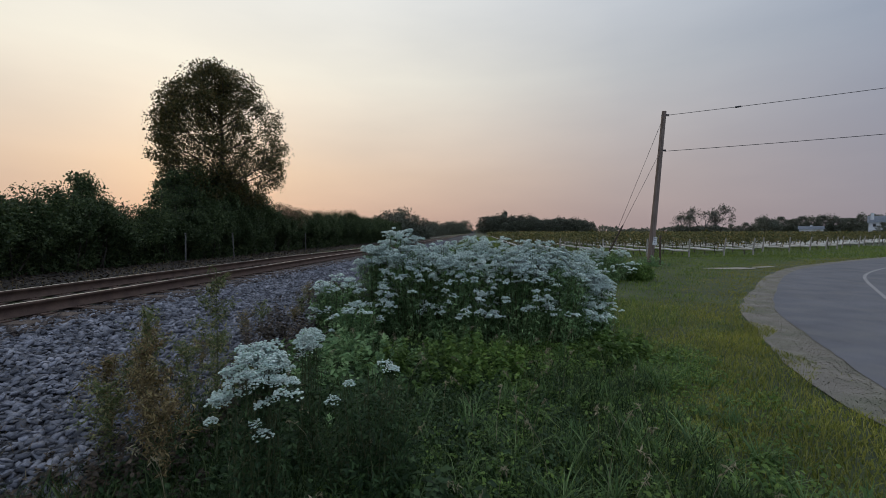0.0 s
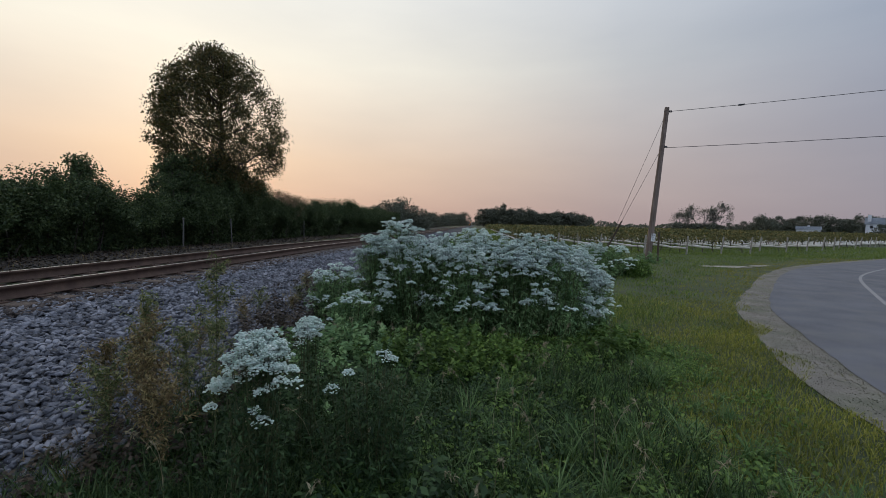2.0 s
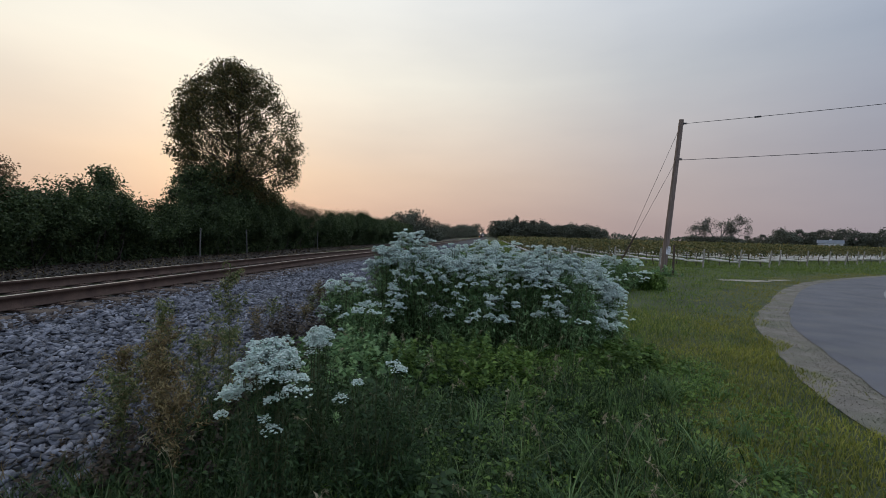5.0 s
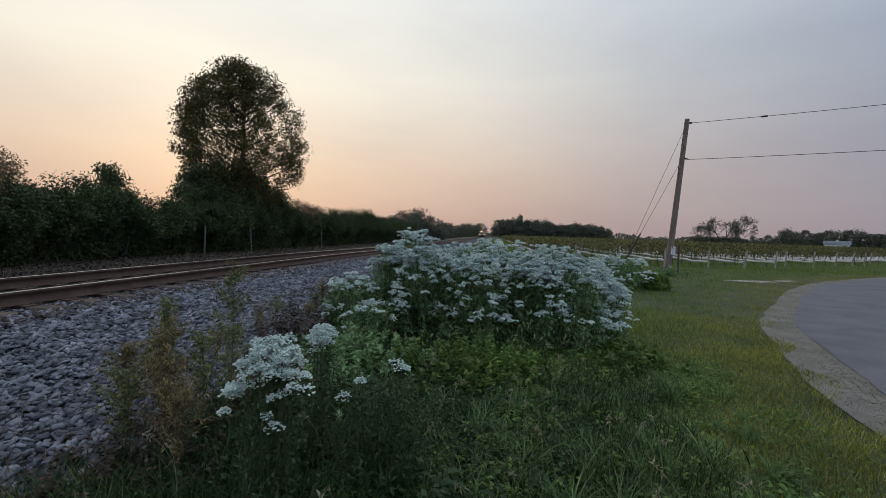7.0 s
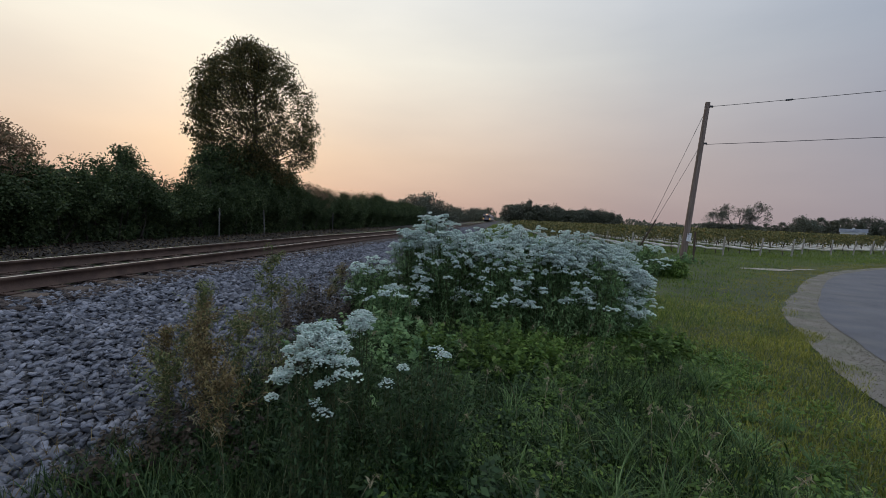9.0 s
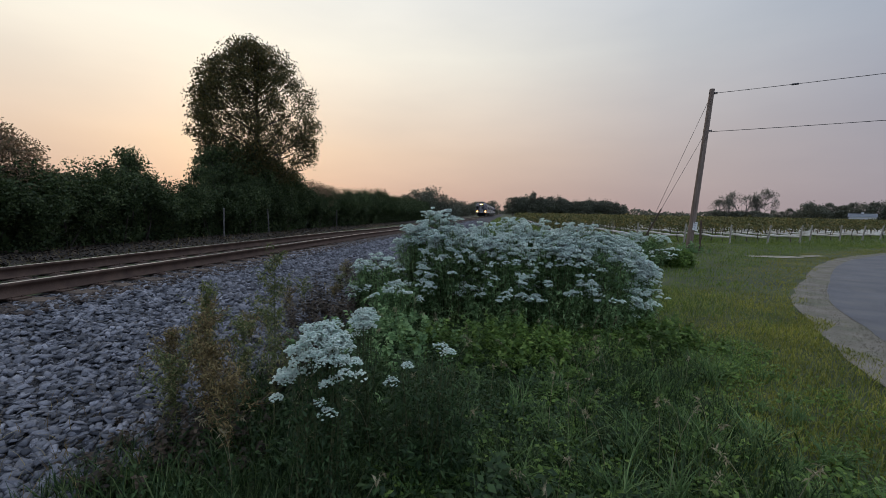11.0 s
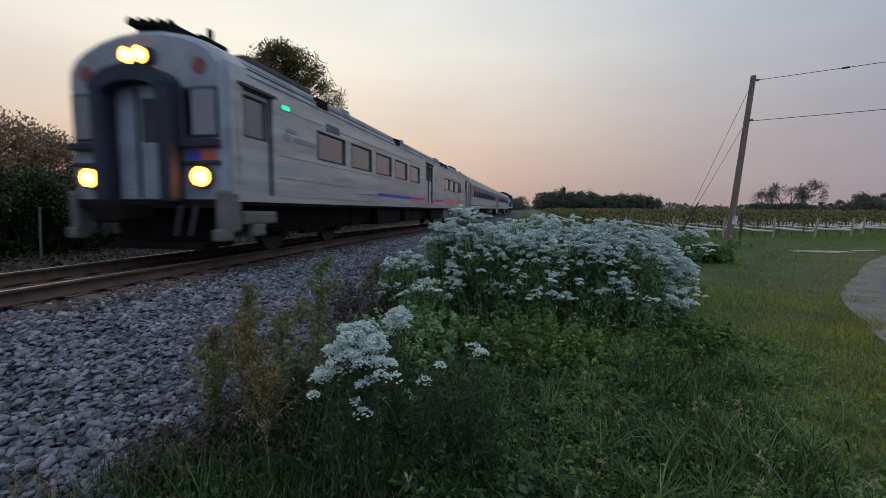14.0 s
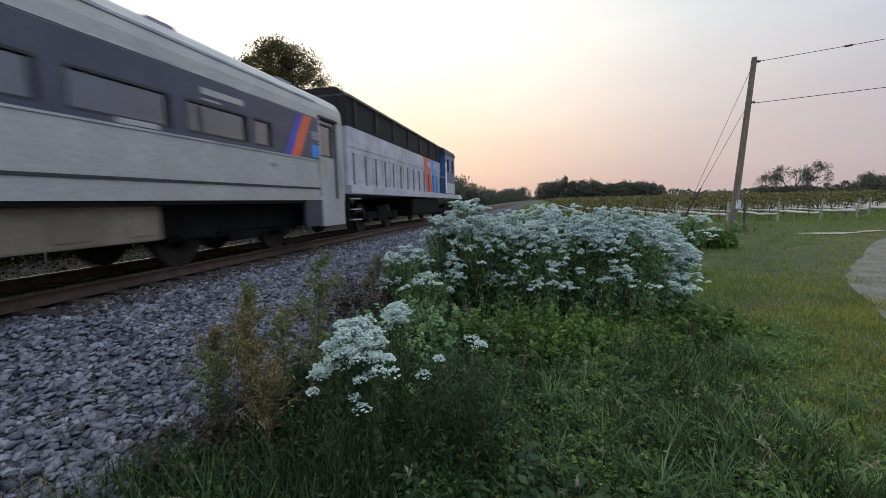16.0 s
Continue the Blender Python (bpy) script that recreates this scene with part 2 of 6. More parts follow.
def mesh_np(name, verts, faces, mats, slots=None, smooth=False):
    """A mesh from vertex rows and a face array of one width."""
    me = bpy.data.meshes.new(name)
    v, f = np.asarray(verts, dtype=np.float32), np.asarray(faces, dtype=np.int32)
    k = f.shape[1]
    me.vertices.add(len(v))
    me.vertices.foreach_set("co", v.ravel())
    me.loops.add(f.size)
    me.loops.foreach_set("vertex_index", f.ravel())
    me.polygons.add(len(f))
    me.polygons.foreach_set("loop_start", np.arange(0, f.size, k, dtype=np.int32))
    me.polygons.foreach_set("loop_total", np.full(len(f), k, dtype=np.int32))
    for m in mats:
        me.materials.append(m)
    if slots is not None:
        me.polygons.foreach_set("material_index", np.asarray(slots, dtype=np.int32))
    if smooth:
        me.polygons.foreach_set("use_smooth", np.ones(len(f), dtype=bool))
    me.update(calc_edges=True)
    return me


def mesh_part(name, me, parent=None, label=""):
    ob = new(name, me)
    if parent is not None:
        ob.parent = parent
    return tagged(ob, label)


def part(name, bm, mat, parent=None, label="", smooth=False):
    me = bpy.data.meshes.new(name)
    bm.normal_update()
    bm.to_mesh(me)
    bm.free()
    for m in (mat if isinstance(mat, (list, tuple)) else [mat]):
        me.materials.append(m)
    if smooth:
        for poly in me.polygons:
            poly.use_smooth = True
    return mesh_part(name, me, parent, label)


def thing(name, label, category, m=None, group="", kind=""):
    ob = tagged(new(name), label, category, group, kind)
    ob.empty_display_size = 0.1
    if m is not None:
        ob.matrix_basis = m
    return ob


def rotations(n, tilt=1.2, r=None):
    """n turns: free about z, then leaned by up to tilt radians."""
    r = rng if r is None else r
    a, b, c = r.uniform(0, 2 * np.pi, n), r.uniform(-tilt, tilt, n), r.uniform(-tilt, tilt, n)
    ca, sa, cb, sb, cc, sc = np.cos(a), np.sin(a), np.cos(b), np.sin(b), np.cos(c), np.sin(c)
    z, o = np.zeros(n), np.ones(n)
    Rz = np.stack([ca, -sa, z, sa, ca, z, z, z, o], 1).reshape(n, 3, 3)
    Rx = np.stack([o, z, z, z, cb, -sb, z, sb, cb], 1).reshape(n, 3, 3)
    Ry = np.stack([cc, z, sc, z, o, z, -sc, z, cc], 1).reshape(n, 3, 3)
    return Rz @ Rx @ Ry


def scatter(tv, tf, pos, R, size):
    """Copies of a template (vertices tv, faces tf) at pos, turned by R and scaled."""
    tv, tf = np.asarray(tv, float), np.asarray(tf, int)
    size = np.asarray(size, float)
    if size.ndim == 1:
        size = size[:, None]
    v = np.einsum("nij,nkj->nki", R, tv[None] * size[:, None, :]) + np.asarray(pos)[:, None, :]
    f = tf[None] + (np.arange(len(pos)) * len(tv))[:, None, None]
    return v.reshape(-1, 3), f.reshape(-1, tf.shape[1])


LEAF_V = [(0, 0, 0), (0.3, 0.45, 0.06), (0, 1, -0.08), (-0.3, 0.45, 0.06)]
LEAF_F = [(0, 1, 2, 3)]
LONG_V = [(0, 0, 0), (0.13, 0.4, 0.05), (0, 1, -0.22), (-0.13, 0.4, 0.05)]
STONE_V = [(-.62, -.3, -.3), (.38, -.56, -.34), (.6, .34, -.22), (-.3, .55, -.36), (-.42, -.38, .22), (.22, -.2, .42), (.5, .16, .2), (-.2, .44, .34)]
STONE_F = [(0, 3, 2, 1), (4, 5, 6, 7), (0, 1, 5, 4), (1, 2, 6, 5), (2, 3, 7, 6), (3, 0, 4, 7)]


def join_np(*sets):
    vs, fs, k = [], [], 0
    for v, f in sets:
        vs.append(v)
        fs.append(f + k)
        k += len(v)
    return np.concatenate(vs), np.concatenate(fs)


def tube_np(points, radii, sides=5):
    """A tapered tube along points, as quads."""
    P = np.asarray(points, float)
    d = np.gradient(P, axis=0)
    d /= np.linalg.norm(d, axis=1)[:, None] + 1e-9
    ref = np.where(np.abs(d[:, 2:3]) > 0.9, np.array([[1.0, 0, 0]]), np.array([[0, 0, 1.0]]))
    u = np.cross(d, ref)
    u /= np.linalg.norm(u, axis=1)[:, None] + 1e-9
    w = np.cross(d, u)
    a = np.arange(sides) * 2 * np.pi / sides
    ring = P[:, None] + np.asarray(radii)[:, None, None] * (np.cos(a)[None, :, None] * u[:, None] + np.sin(a)[None, :, None] * w[:, None])
    n, f = len(P), []
    for i in range(n - 1):
        for j in range(sides):
            f.append((i * sides + j, i * sides + (j + 1) % sides, (i + 1) * sides + (j + 1) % sides, (i + 1) * sides + j))
    return ring.reshape(-1, 3), np.array(f)


def box(bm, x0, x1, y0, y1, z0, z1, bevel=0.0, slot=0):
    r = bmesh.ops.create_cube(bm, size=1.0, matrix=Matrix.Translation(((x0 + x1) / 2, (y0 + y1) / 2, (z0 + z1) / 2)) @ Matrix.Diagonal((abs(x1 - x0), abs(y1 - y0), abs(z1 - z0), 1)))
    faces = {f for v in r["verts"] for f in v.link_faces}
    for f in faces:
        f.material_index = slot
    if bevel:
        edges = list({e for v in r["verts"] for e in v.link_edges})
        bmesh.ops.bevel(bm, geom=edges, offset=bevel, segments=2, affect="EDGES", profile=0.6)
    return bm


def cyl(bm, p, q, r0, r1=None, sides=12):
    p, q = Vector(p), Vector(q)
    m = Matrix.Translation((p + q) / 2) @ (q - p).to_track_quat("Z", "Y").to_matrix().to_4x4()
    bmesh.ops.create_cone(bm, cap_ends=True, segments=sides, radius1=r0, radius2=r0 if r1 is None else r1, depth=(q - p).length, matrix=m)
    return bm


# ---- the lie of the land ----
SLOPE, OFFSET = 0.064, 6.8


def track_x(s):
    return -(OFFSET + SLOPE * s)


def step01(a):
    a = np.clip(a, 0, 1)
    return a * a * (3 - 2 * a)


def rail_z(s):
    return 0.65 + 0.095 * step01((27 - np.asarray(s, float)) / 14)


def lateral(x, y):
    return x + OFFSET + SLOPE * y


BED_U = [-60, -9, -3.6, -1.6, 1.55, 3.6, 4.5, 5.8, 60]


def ground_z(x, y):
    """Height of the ground: the track's low bank, the verge, and level fields."""
    u = lateral(np.asarray(x, float), np.asarray(y, float))
    top = rail_z(y) - 0.26
    z = np.interp(u, [-9, -3.6, -1.6, 1.5, 3.7, 4.6, 5.6], [0, 0, 1, 1, 0, 0, 0]) * (top - 0.1)
    z = z + np.interp(u, [-40, -4, -3, 3.5, 4.6, 5.8], [0.3, 0.32, 0.2, 0.12, 0.04, 0.0])
    return z


def make_ground():
    xs = np.concatenate([-np.geomspace(3000, 32, 24), np.arange(-30, -16, 1.0), np.arange(-16, 5, 0.3), np.arange(5, 30, 1.0), np.geomspace(30, 3000, 24)])
    ys = np.concatenate([-np.geomspace(3000, 22, 22), np.arange(-20, 40, 0.6), np.arange(40, 120, 4), np.geomspace(120, 3000, 26)])
    X, Y = np.meshgrid(xs, ys, indexing="ij")
    Z = ground_z(X, Y) - 0.01
    far = np.clip((np.hypot(X, Y) - 200) / 800, 0, 1)
    Z = Z * (1 - far)
    nx, ny = X.shape
    idx = np.arange(nx * ny).reshape(nx, ny)
    f = np.stack([idx[:-1, :-1], idx[1:, :-1], idx[1:, 1:], idx[:-1, 1:]], -1).reshape(-1, 4)
    me = mesh_np("ground", np.stack([X, Y, Z], -1).reshape(-1, 3), f, [M["soil"]], smooth=True)
    tagged(new("ground", me), "dark soil and thatch under grass and weeds", "ground", kind="structure")


make_ground()

# road: its edge runs along the verge and bends away to the fields
EDGE = [(3.2, -30), (3.3, -8), (3.45, 0.5), (3.65, 3.2), (3.9, 4.8), (4.33, 6.09), (4.8, 7.5), (5.8, 9.95), (7.9, 13.5), (11.6, 19.0), (15.6, 23.2), (20.0, 27.0), (27, 32.5), (60, 57), (160, 130)]


def curve_points(pts, per=6):
    P = np.array(pts, float)
    out = []
    for i in range(len(P) - 1):
        p0, p1, p2, p3 = P[max(i - 1, 0)], P[i], P[i + 1], P[min(i + 2, len(P) - 1)]
        for a in np.arange(per) / per:
            out.append(0.5 * ((2 * p1) + (p2 - p0) * a + (2 * p0 - 5 * p1 + 4 * p2 - p3) * a * a + (3 * p1 - p0 - 3 * p2 + p3) * a ** 3))
    out.append(P[-1])
    return np.array(out)


EDGE_C = curve_points(EDGE)
_d = np.gradient(EDGE_C, axis=0)
_d /= np.linalg.norm(_d, axis=1)[:, None]
EDGE_N = np.stack([_d[:, 1], -_d[:, 0]], 1)   # points to the road's side


def ribbon(name, offs_a, offs_b, z, mat, label, category, cuts=6, wob=0.0):
    n = len(EDGE_C)
    rows = []
    for k in np.linspace(0, 1, cuts):
        o = offs_a * (1 - k) + offs_b * k
        if wob and k in (0.0,):
            o = o + wob * np.array([noise.noise((p[0] * 1.3, p[1] * 1.3, 0.3)) + 0.6 * noise.noise((p[0] * 5, p[1] * 5, 2.3)) for p in EDGE_C])
        rows.append(EDGE_C + EDGE_N * np.reshape(o, (-1, 1)))
    G = np.stack(rows, 1)
    idx = np.arange(n * cuts).reshape(n, cuts)
    f = np.stack([idx[:-1, :-1], idx[:-1, 1:], idx[1:, 1:], idx[1:, :-1]], -1).reshape(-1, 4)
    zz = np.full(n * cuts, z)
    me = mesh_np(name, np.c_[G.reshape(-1, 2), zz], f, [mat])
    return tagged(new(name, me), label, category, kind="structure")


_near = np.interp(EDGE_C[:, 1], [-5, 2, 6, 9, 14, 19, 25, 40], [0.5, 0.55, 0.68, 0.62, 0.5, 0.5, 0.5, 0.5])
ribbon("road_shoulder", -_near, np.full(len(EDGE_C), 0.4), 0.006, M["sand"], "sandy gravel shoulder strewn with grass along the road", "road shoulder", wob=0.1)
ribbon("road", np.zeros(len(EDGE_C)), np.full(len(EDGE_C), 8.0), 0.014, M["asphalt"], "worn grey asphalt road bending past the field", "road", wob=0.05, cuts=8)
ribbon("road_line", np.full(len(EDGE_C), 2.1), np.full(len(EDGE_C), 2.19), 0.019, M["paint"], "faded pale line painted on the asphalt", "road marking", cuts=2)


# ---- railway ----
def make_track():
    top = thing("railway_track", "rusty railway track on wooden ties in grey ballast", "railway track", kind="structure")
    # rail profile: foot, web, head (x across, z up to the running surface at 0)
    prof = [(-0.075, -0.17), (0.075, -0.17), (0.075, -0.158), (0.014, -0.14), (0.009, -0.05), (0.036, -0.038), (0.037, -0.008), (0.028, 0.0), (-0.028, 0.0), (-0.037, -0.008), (-0.036, -0.038), (-0.009, -0.05), (-0.014, -0.14), (-0.075, -0.158)]
    ys = np.concatenate([np.arange(-80, -2, 8.0), np.arange(-2, 30, 0.8), np.arange(30, 700, 10.0)])
    k = len(prof)
    for side in (-0.7525, 0.7525):
        v = np.array([[(track_x(y) + side + px, y, float(rail_z(y)) + pz) for px, pz in prof] for y in ys]).reshape(-1, 3)
        f, sl = [], []
        for i in range(len(ys) - 1):
            for j in range(k):
                f.append((i * k + j, i * k + (j + 1) % k, (i + 1) * k + (j + 1) % k, (i + 1) * k + j))
                sl.append(1 if j == 7 else 0)
        mesh_part("rail", mesh_np("rail", v, f, [M["rust"], M["polish"]], sl), top, "rust-brown rail with a bright worn head")
    # ties
    bm = bmesh.new()
    box(bm, -1.3, 1.3, -0.115, 0.115, -0.18, 0.0, 0.012)
    me = bpy.data.meshes.new("tie")
    bm.to_mesh(me)
    bm.free()
    me.materials.append(M["tie"])
    bm = bmesh.new()
    box(bm, -0.19, 0.19, -0.09, 0.09, 0.0, 0.014)
    for a in (-0.13, 0.13):
        for b in (-0.05, 0.05):
            cyl(bm, (a * 0.8, b, 0.0), (a * 0.8, b, 0.035), 0.016, 0.012, 6)
    plate_me = bpy.data.meshes.new("tie_plate")
    bm.to_mesh(plate_me)
    bm.free()
    plate_me.materials.append(M["rust"])
    r = random.Random(3)
    for i in range(150):
        y = 2.0 + i * 0.53
        t = mesh_part("tie", me, top)
        t.matrix_basis = pose(track_x(y) + r.uniform(-.05, .05), y, float(rail_z(y)) - 0.186, 0, 0, 3.66 + r.uniform(-1, 1))
        if y < 22:
            for side in (-0.7525, 0.7525):
                pl = mesh_part("tie_plate", plate_me, top)
                pl.matrix_basis = pose(track_x(y) + side, y, float(rail_z(y)) - 0.184, 0, 0, 3.66)
    return top


track = make_track()


def bed_height(u, y):
    """Top of the ballast: level at the ties, sloping to the verge."""
    top = rail_z(y) - 0.215
    return np.interp(u, [-3.7, -1.7, 1.7, 3.0, 3.9, 4.4], [0.0, 1, 1, 0.55, 0.2, 0.0]) * (top - 0.06) + 0.06


def make_ballast():
    us = np.array([-3.8, -3, -2.3, -1.7, -0.75, 0, 0.75, 1.2, 1.7, 2.1, 2.5, 3.0, 3.4, 3.9, 4.4])
    ys = np.concatenate([np.arange(-60, 0, 6.0), np.arange(0, 40, 0.5), np.arange(40, 700, 15.0)])
    U, Y = np.meshgrid(us, ys, indexing="ij")
    X = U - OFFSET - SLOPE * Y
    Z = bed_height(U, Y)
    idx = np.arange(X.size).reshape(X.shape)
    f = np.stack([idx[:-1, :-1], idx[1:, :-1], idx[1:, 1:], idx[:-1, 1:]], -1).reshape(-1, 4)
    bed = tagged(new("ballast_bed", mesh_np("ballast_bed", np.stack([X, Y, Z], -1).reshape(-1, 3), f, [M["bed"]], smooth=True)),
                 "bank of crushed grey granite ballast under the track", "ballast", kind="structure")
    r = np.random.default_rng(11)

    def lay(n, y0, y1, u0, u1, size, power=1.0):
        y = y0 + (y1 - y0) * r.uniform(0, 1, n) ** power
        u = r.uniform(u0, u1, n)
        keep = ~((np.abs(np.abs(u) - 0.7525) < 0.10))
        y, u = y[keep], u[keep]
        z = bed_height(u, y) + r.uniform(-0.45, 0.55, len(y)) * size
        low = np.abs(u) < 1.35
        z[low] -= 0.02
        pos = np.stack([u - OFFSET - SLOPE * y, y, z], 1)
        sc = size * r.uniform(0.55, 1.45, (len(y), 1)) * r.uniform(0.7, 1.3, (len(y), 3)) * np.array([1.2, 0.95, 0.55])
        return pos, sc

    sets = []
    for n, y0, y1, u0, u1, size, pw in ((9000, -4, 0.3, 0.9, 4.3, 0.056, 1), (30000, 0.3, 9, 0.9, 4.3, 0.052, 1), (26000, 9, 24, 0.9, 3.9, 0.056, 1.1), (6000, 24, 60, 0.9, 3.7, 0.085, 1.2),):
        pos, sc = lay(n, y0, y1, u0, u1, size, pw)
        sets.append(scatter(STONE_V, STONE_F, pos, rotations(len(pos), 0.7, r), sc))
    v, f = join_np(*sets)
    tagged(mesh_part("ballast_stones", mesh_np("ballast_stones", v, f, [M["stone"]]), bed), kind="stuff")
    sets = []
    for n, y0, y1, u0, u1, size, pw in ((9000, 3, 24, 0.84, 1.75, 0.05, 1), (3000, 24, 60, 0.84, 1.6, 0.07, 1.2), (5000, 3, 24, -0.68, 0.68, 0.055, 1), (3500, 5, 30, -1.75, -0.84, 0.05, 1)):
        pos, sc = lay(n, y0, y1, u0, u1, size, pw)
        pos[:, 2] += 0.012
        sets.append(scatter(STONE_V, STONE_F, pos, rotations(len(pos), 0.7, r), sc))
    v, f = join_np(*sets)
    tagged(mesh_part("rusty_stones", mesh_np("rusty_stones", v, f, [M["stone_rust"]]), bed, "rust-stained stones beside the rails, darkened for shade"), kind="stuff")
    # the stones nearest to the verge, one by one
    kinds = [mesh_np("stone", np.array(STONE_V) * (1 + r.uniform(-0.28, 0.28, (8, 3))), STONE_F, [M["stone_ob"]]) for _ in range(6)]
    pos, sc = lay(330, 1.2, 4.6, 2.2, 4.1, 0.05)
    for i in range(min(300, len(pos))):
        o = mesh_part("stone", kinds[i % 6], bed)
        o.matrix_basis = pose(*(pos[i] + np.array([0, 0, 0.022])), *r.uniform(-30, 30, 2), r.uniform(0, 360)) @ Matrix.Diagonal((*sc[i], 1))
    return bed


ballast = make_ballast()

# ---- the train ----
M.update(
    steel=material("brushed_stainless_steel", (0.36, 0.36, 0.35), (0.48, 0.475, 0.455), 0.42, 0.4, scale=1.2, fine=40, bump=0.08, stretch=(1, 0.3, 3), dirt=(0.235, 0.21, 0.175)),
    silver=material("silver_car_paint", (0.35, 0.35, 0.34), (0.43, 0.425, 0.405), 0.45, 0.25, scale=0.9, fine=30, bump=0.05, dirt=(0.33, 0.32, 0.285)),
    roof=material("dull_grey_roof", (0.34, 0.35, 0.36), (0.44, 0.45, 0.46), 0.6, 0.3, scale=1.2, fine=30, bump=0.1, dirt=(0.22, 0.21, 0.2)),
    dark=material("black_underframe_grime", (0.005, 0.005, 0.005), (0.012, 0.0105, 0.0095), 0.95, scale=3, fine=30, bump=0.4, spec=0.15),
    equip=material("grey_equipment_box", (0.10, 0.095, 0.09), (0.16, 0.15, 0.135), 0.7, 0.2, scale=2, fine=30, bump=0.2, dirt=(0.12, 0.10, 0.08)),
    tan=material("dusty_tan_box", (0.17, 0.135, 0.10), (0.235, 0.19, 0.145), 0.8, 0.05, scale=2, fine=30, bump=0.2, dirt=(0.12, 0.095, 0.07)),
    band=material("dark_blue_window_band", (0.045, 0.045, 0.07), (0.065, 0.065, 0.095), 0.45, scale=2, fine=50, bump=0.05),
    front=material("grimy_blue_grey_steel", (0.20, 0.225, 0.26), (0.30, 0.325, 0.36), 0.5, 0.3, scale=1.5, fine=40, bump=0.1, dirt=(0.15, 0.15, 0.15)),
    dark_skirt=material("sooty_blue_grey_skirt", (0.03, 0.03, 0.036), (0.05, 0.05, 0.058), 0.7, scale=2, fine=40, bump=0.1, dirt=(0.03, 0.026, 0.022)),
    wheel=material("oily_brown_wheel_steel", (0.014, 0.011, 0.009), (0.032, 0.024, 0.019), 0.7, 0.3, scale=5, fine=60, bump=0.2),
    red_orange=material("red_orange_stripe_film", (0.60, 0.10, 0.03), (0.70, 0.14, 0.045), 0.5, scale=2, fine=50, bump=0.02),
    dull_red=material("dull_red_horn_grille", (0.16, 0.05, 0.045), (0.22, 0.075, 0.065), 0.7, scale=8, fine=60, bump=0.3),
    rubber=material("black_rubber", (0.02, 0.02, 0.022), (0.035, 0.035, 0.04), 0.7, bump=0.1),
    slate=material("blue_grey_end_paint", (0.010, 0.014, 0.026), (0.018, 0.024, 0.04), 0.8, scale=2, fine=40, bump=0.1),
    orange=material("orange_stripe_film", (0.80, 0.16, 0.03), (0.86, 0.20, 0.045), 0.5, scale=2, fine=50, bump=0.02),
    magenta=material("magenta_stripe_film", (0.55, 0.025, 0.22), (0.62, 0.035, 0.27), 0.5, scale=2, fine=50, bump=0.02),
    blue=material("blue_stripe_film", (0.05, 0.05, 0.36), (0.07, 0.07, 0.44), 0.5, scale=2, fine=50, bump=0.02),
    sky_blue=material("light_blue_panel", (0.05, 0.22, 0.62), (0.07, 0.28, 0.70), 0.5, scale=2, fine=50, bump=0.02),
    loco_white=material("grimy_white_loco_paint", (0.38, 0.385, 0.43), (0.50, 0.50, 0.54), 0.5, scale=1.5, fine=25, bump=0.1, dirt=(0.20, 0.19, 0.19)),
    loco_black=material("sooty_black_loco_paint", (0.012, 0.012, 0.013), (0.03, 0.028, 0.026), 0.7, scale=2, fine=30, bump=0.2),
    loco_blue=material("blue_loco_cab_paint", (0.02, 0.065, 0.17), (0.03, 0.09, 0.22), 0.45, scale=1.5, fine=30, bump=0.05),
    inside=material("grey_interior_lining", (0.10, 0.10, 0.11), (0.15, 0.15, 0.16), 0.8, bump=0),
    soot=material("soot_black_hood_paint", (0.006, 0.006, 0.006), (0.015, 0.014, 0.013), 0.9, scale=2, fine=30, bump=0.2),
    red_stripe=material("faded_red_orange_film", (0.50, 0.085, 0.04), (0.62, 0.13, 0.06), 0.55, scale=2, fine=40, bump=0.05, dirt=(0.3, 0.2, 0.17)),
    glass=glass_material("tinted_train_glass", (0.24, 0.27, 0.34), 0.6),
    head=lamp_material("headlight_glow", (1.0, 0.52, 0.14), 120.0),
    ditch=lamp_material("lower_headlight_glow", (1.0, 0.50, 0.12), 90.0),
    # Reflector discs emit by themselves, widening the headlights to stand in for glare.
    halo=lamp_material("headlight_glare_halo", (1.0, 0.23, 0.02), 20.0),
    green=lamp_material("green_marker_glow", (0.05, 1.0, 0.35), 1.6),
    strip=lamp_material("yellow_cabin_light", (1.0, 0.66, 0.10), 8.0),
    letter=material("grey_letter_film", (0.20, 0.21, 0.24), (0.25, 0.26, 0.3), 0.6, bump=0),
)
HALF = 1.58


def side_wall(bm, y0, y1, z0, z1, holes, x=HALF, deep=0.06, slot=0):
    """One side sheet in the plane x, with rectangular openings (ya, yb, za, zb) and their reveals."""
    ys = sorted({y0, y1, *[h[0] for h in holes], *[h[1] for h in holes]})
    zs = sorted({z0, z1, *[h[2] for h in holes], *[h[3] for h in holes]})
    verts = {}

    def vert(y, z, xx=x):
        k = (round(xx, 4), round(y, 4), round(z, 4))
        if k not in verts:
            verts[k] = bm.verts.new((xx, y, z))
        return verts[k]

    def quad(*q):
        f = bm.faces.new(q)
        f.material_index = slot

    for a, b in zip(ys, ys[1:]):
        for c, d in zip(zs, zs[1:]):
            my, mz = (a + b) / 2, (c + d) / 2
            if any(h[0] < my < h[1] and h[2] < mz < h[3] for h in holes):
                continue
            quad(vert(a, c), vert(b, c), vert(b, d), vert(a, d))
    for a, b, c, d in holes:
        i = x - deep
        for (p, q) in (((a, c), (b, c)), ((b, c), (b, d)), ((b, d), (a, d)), ((a, d), (a, c))):
            quad(vert(*p), vert(*q), vert(*q, i), vert(*p, i))
    return bm


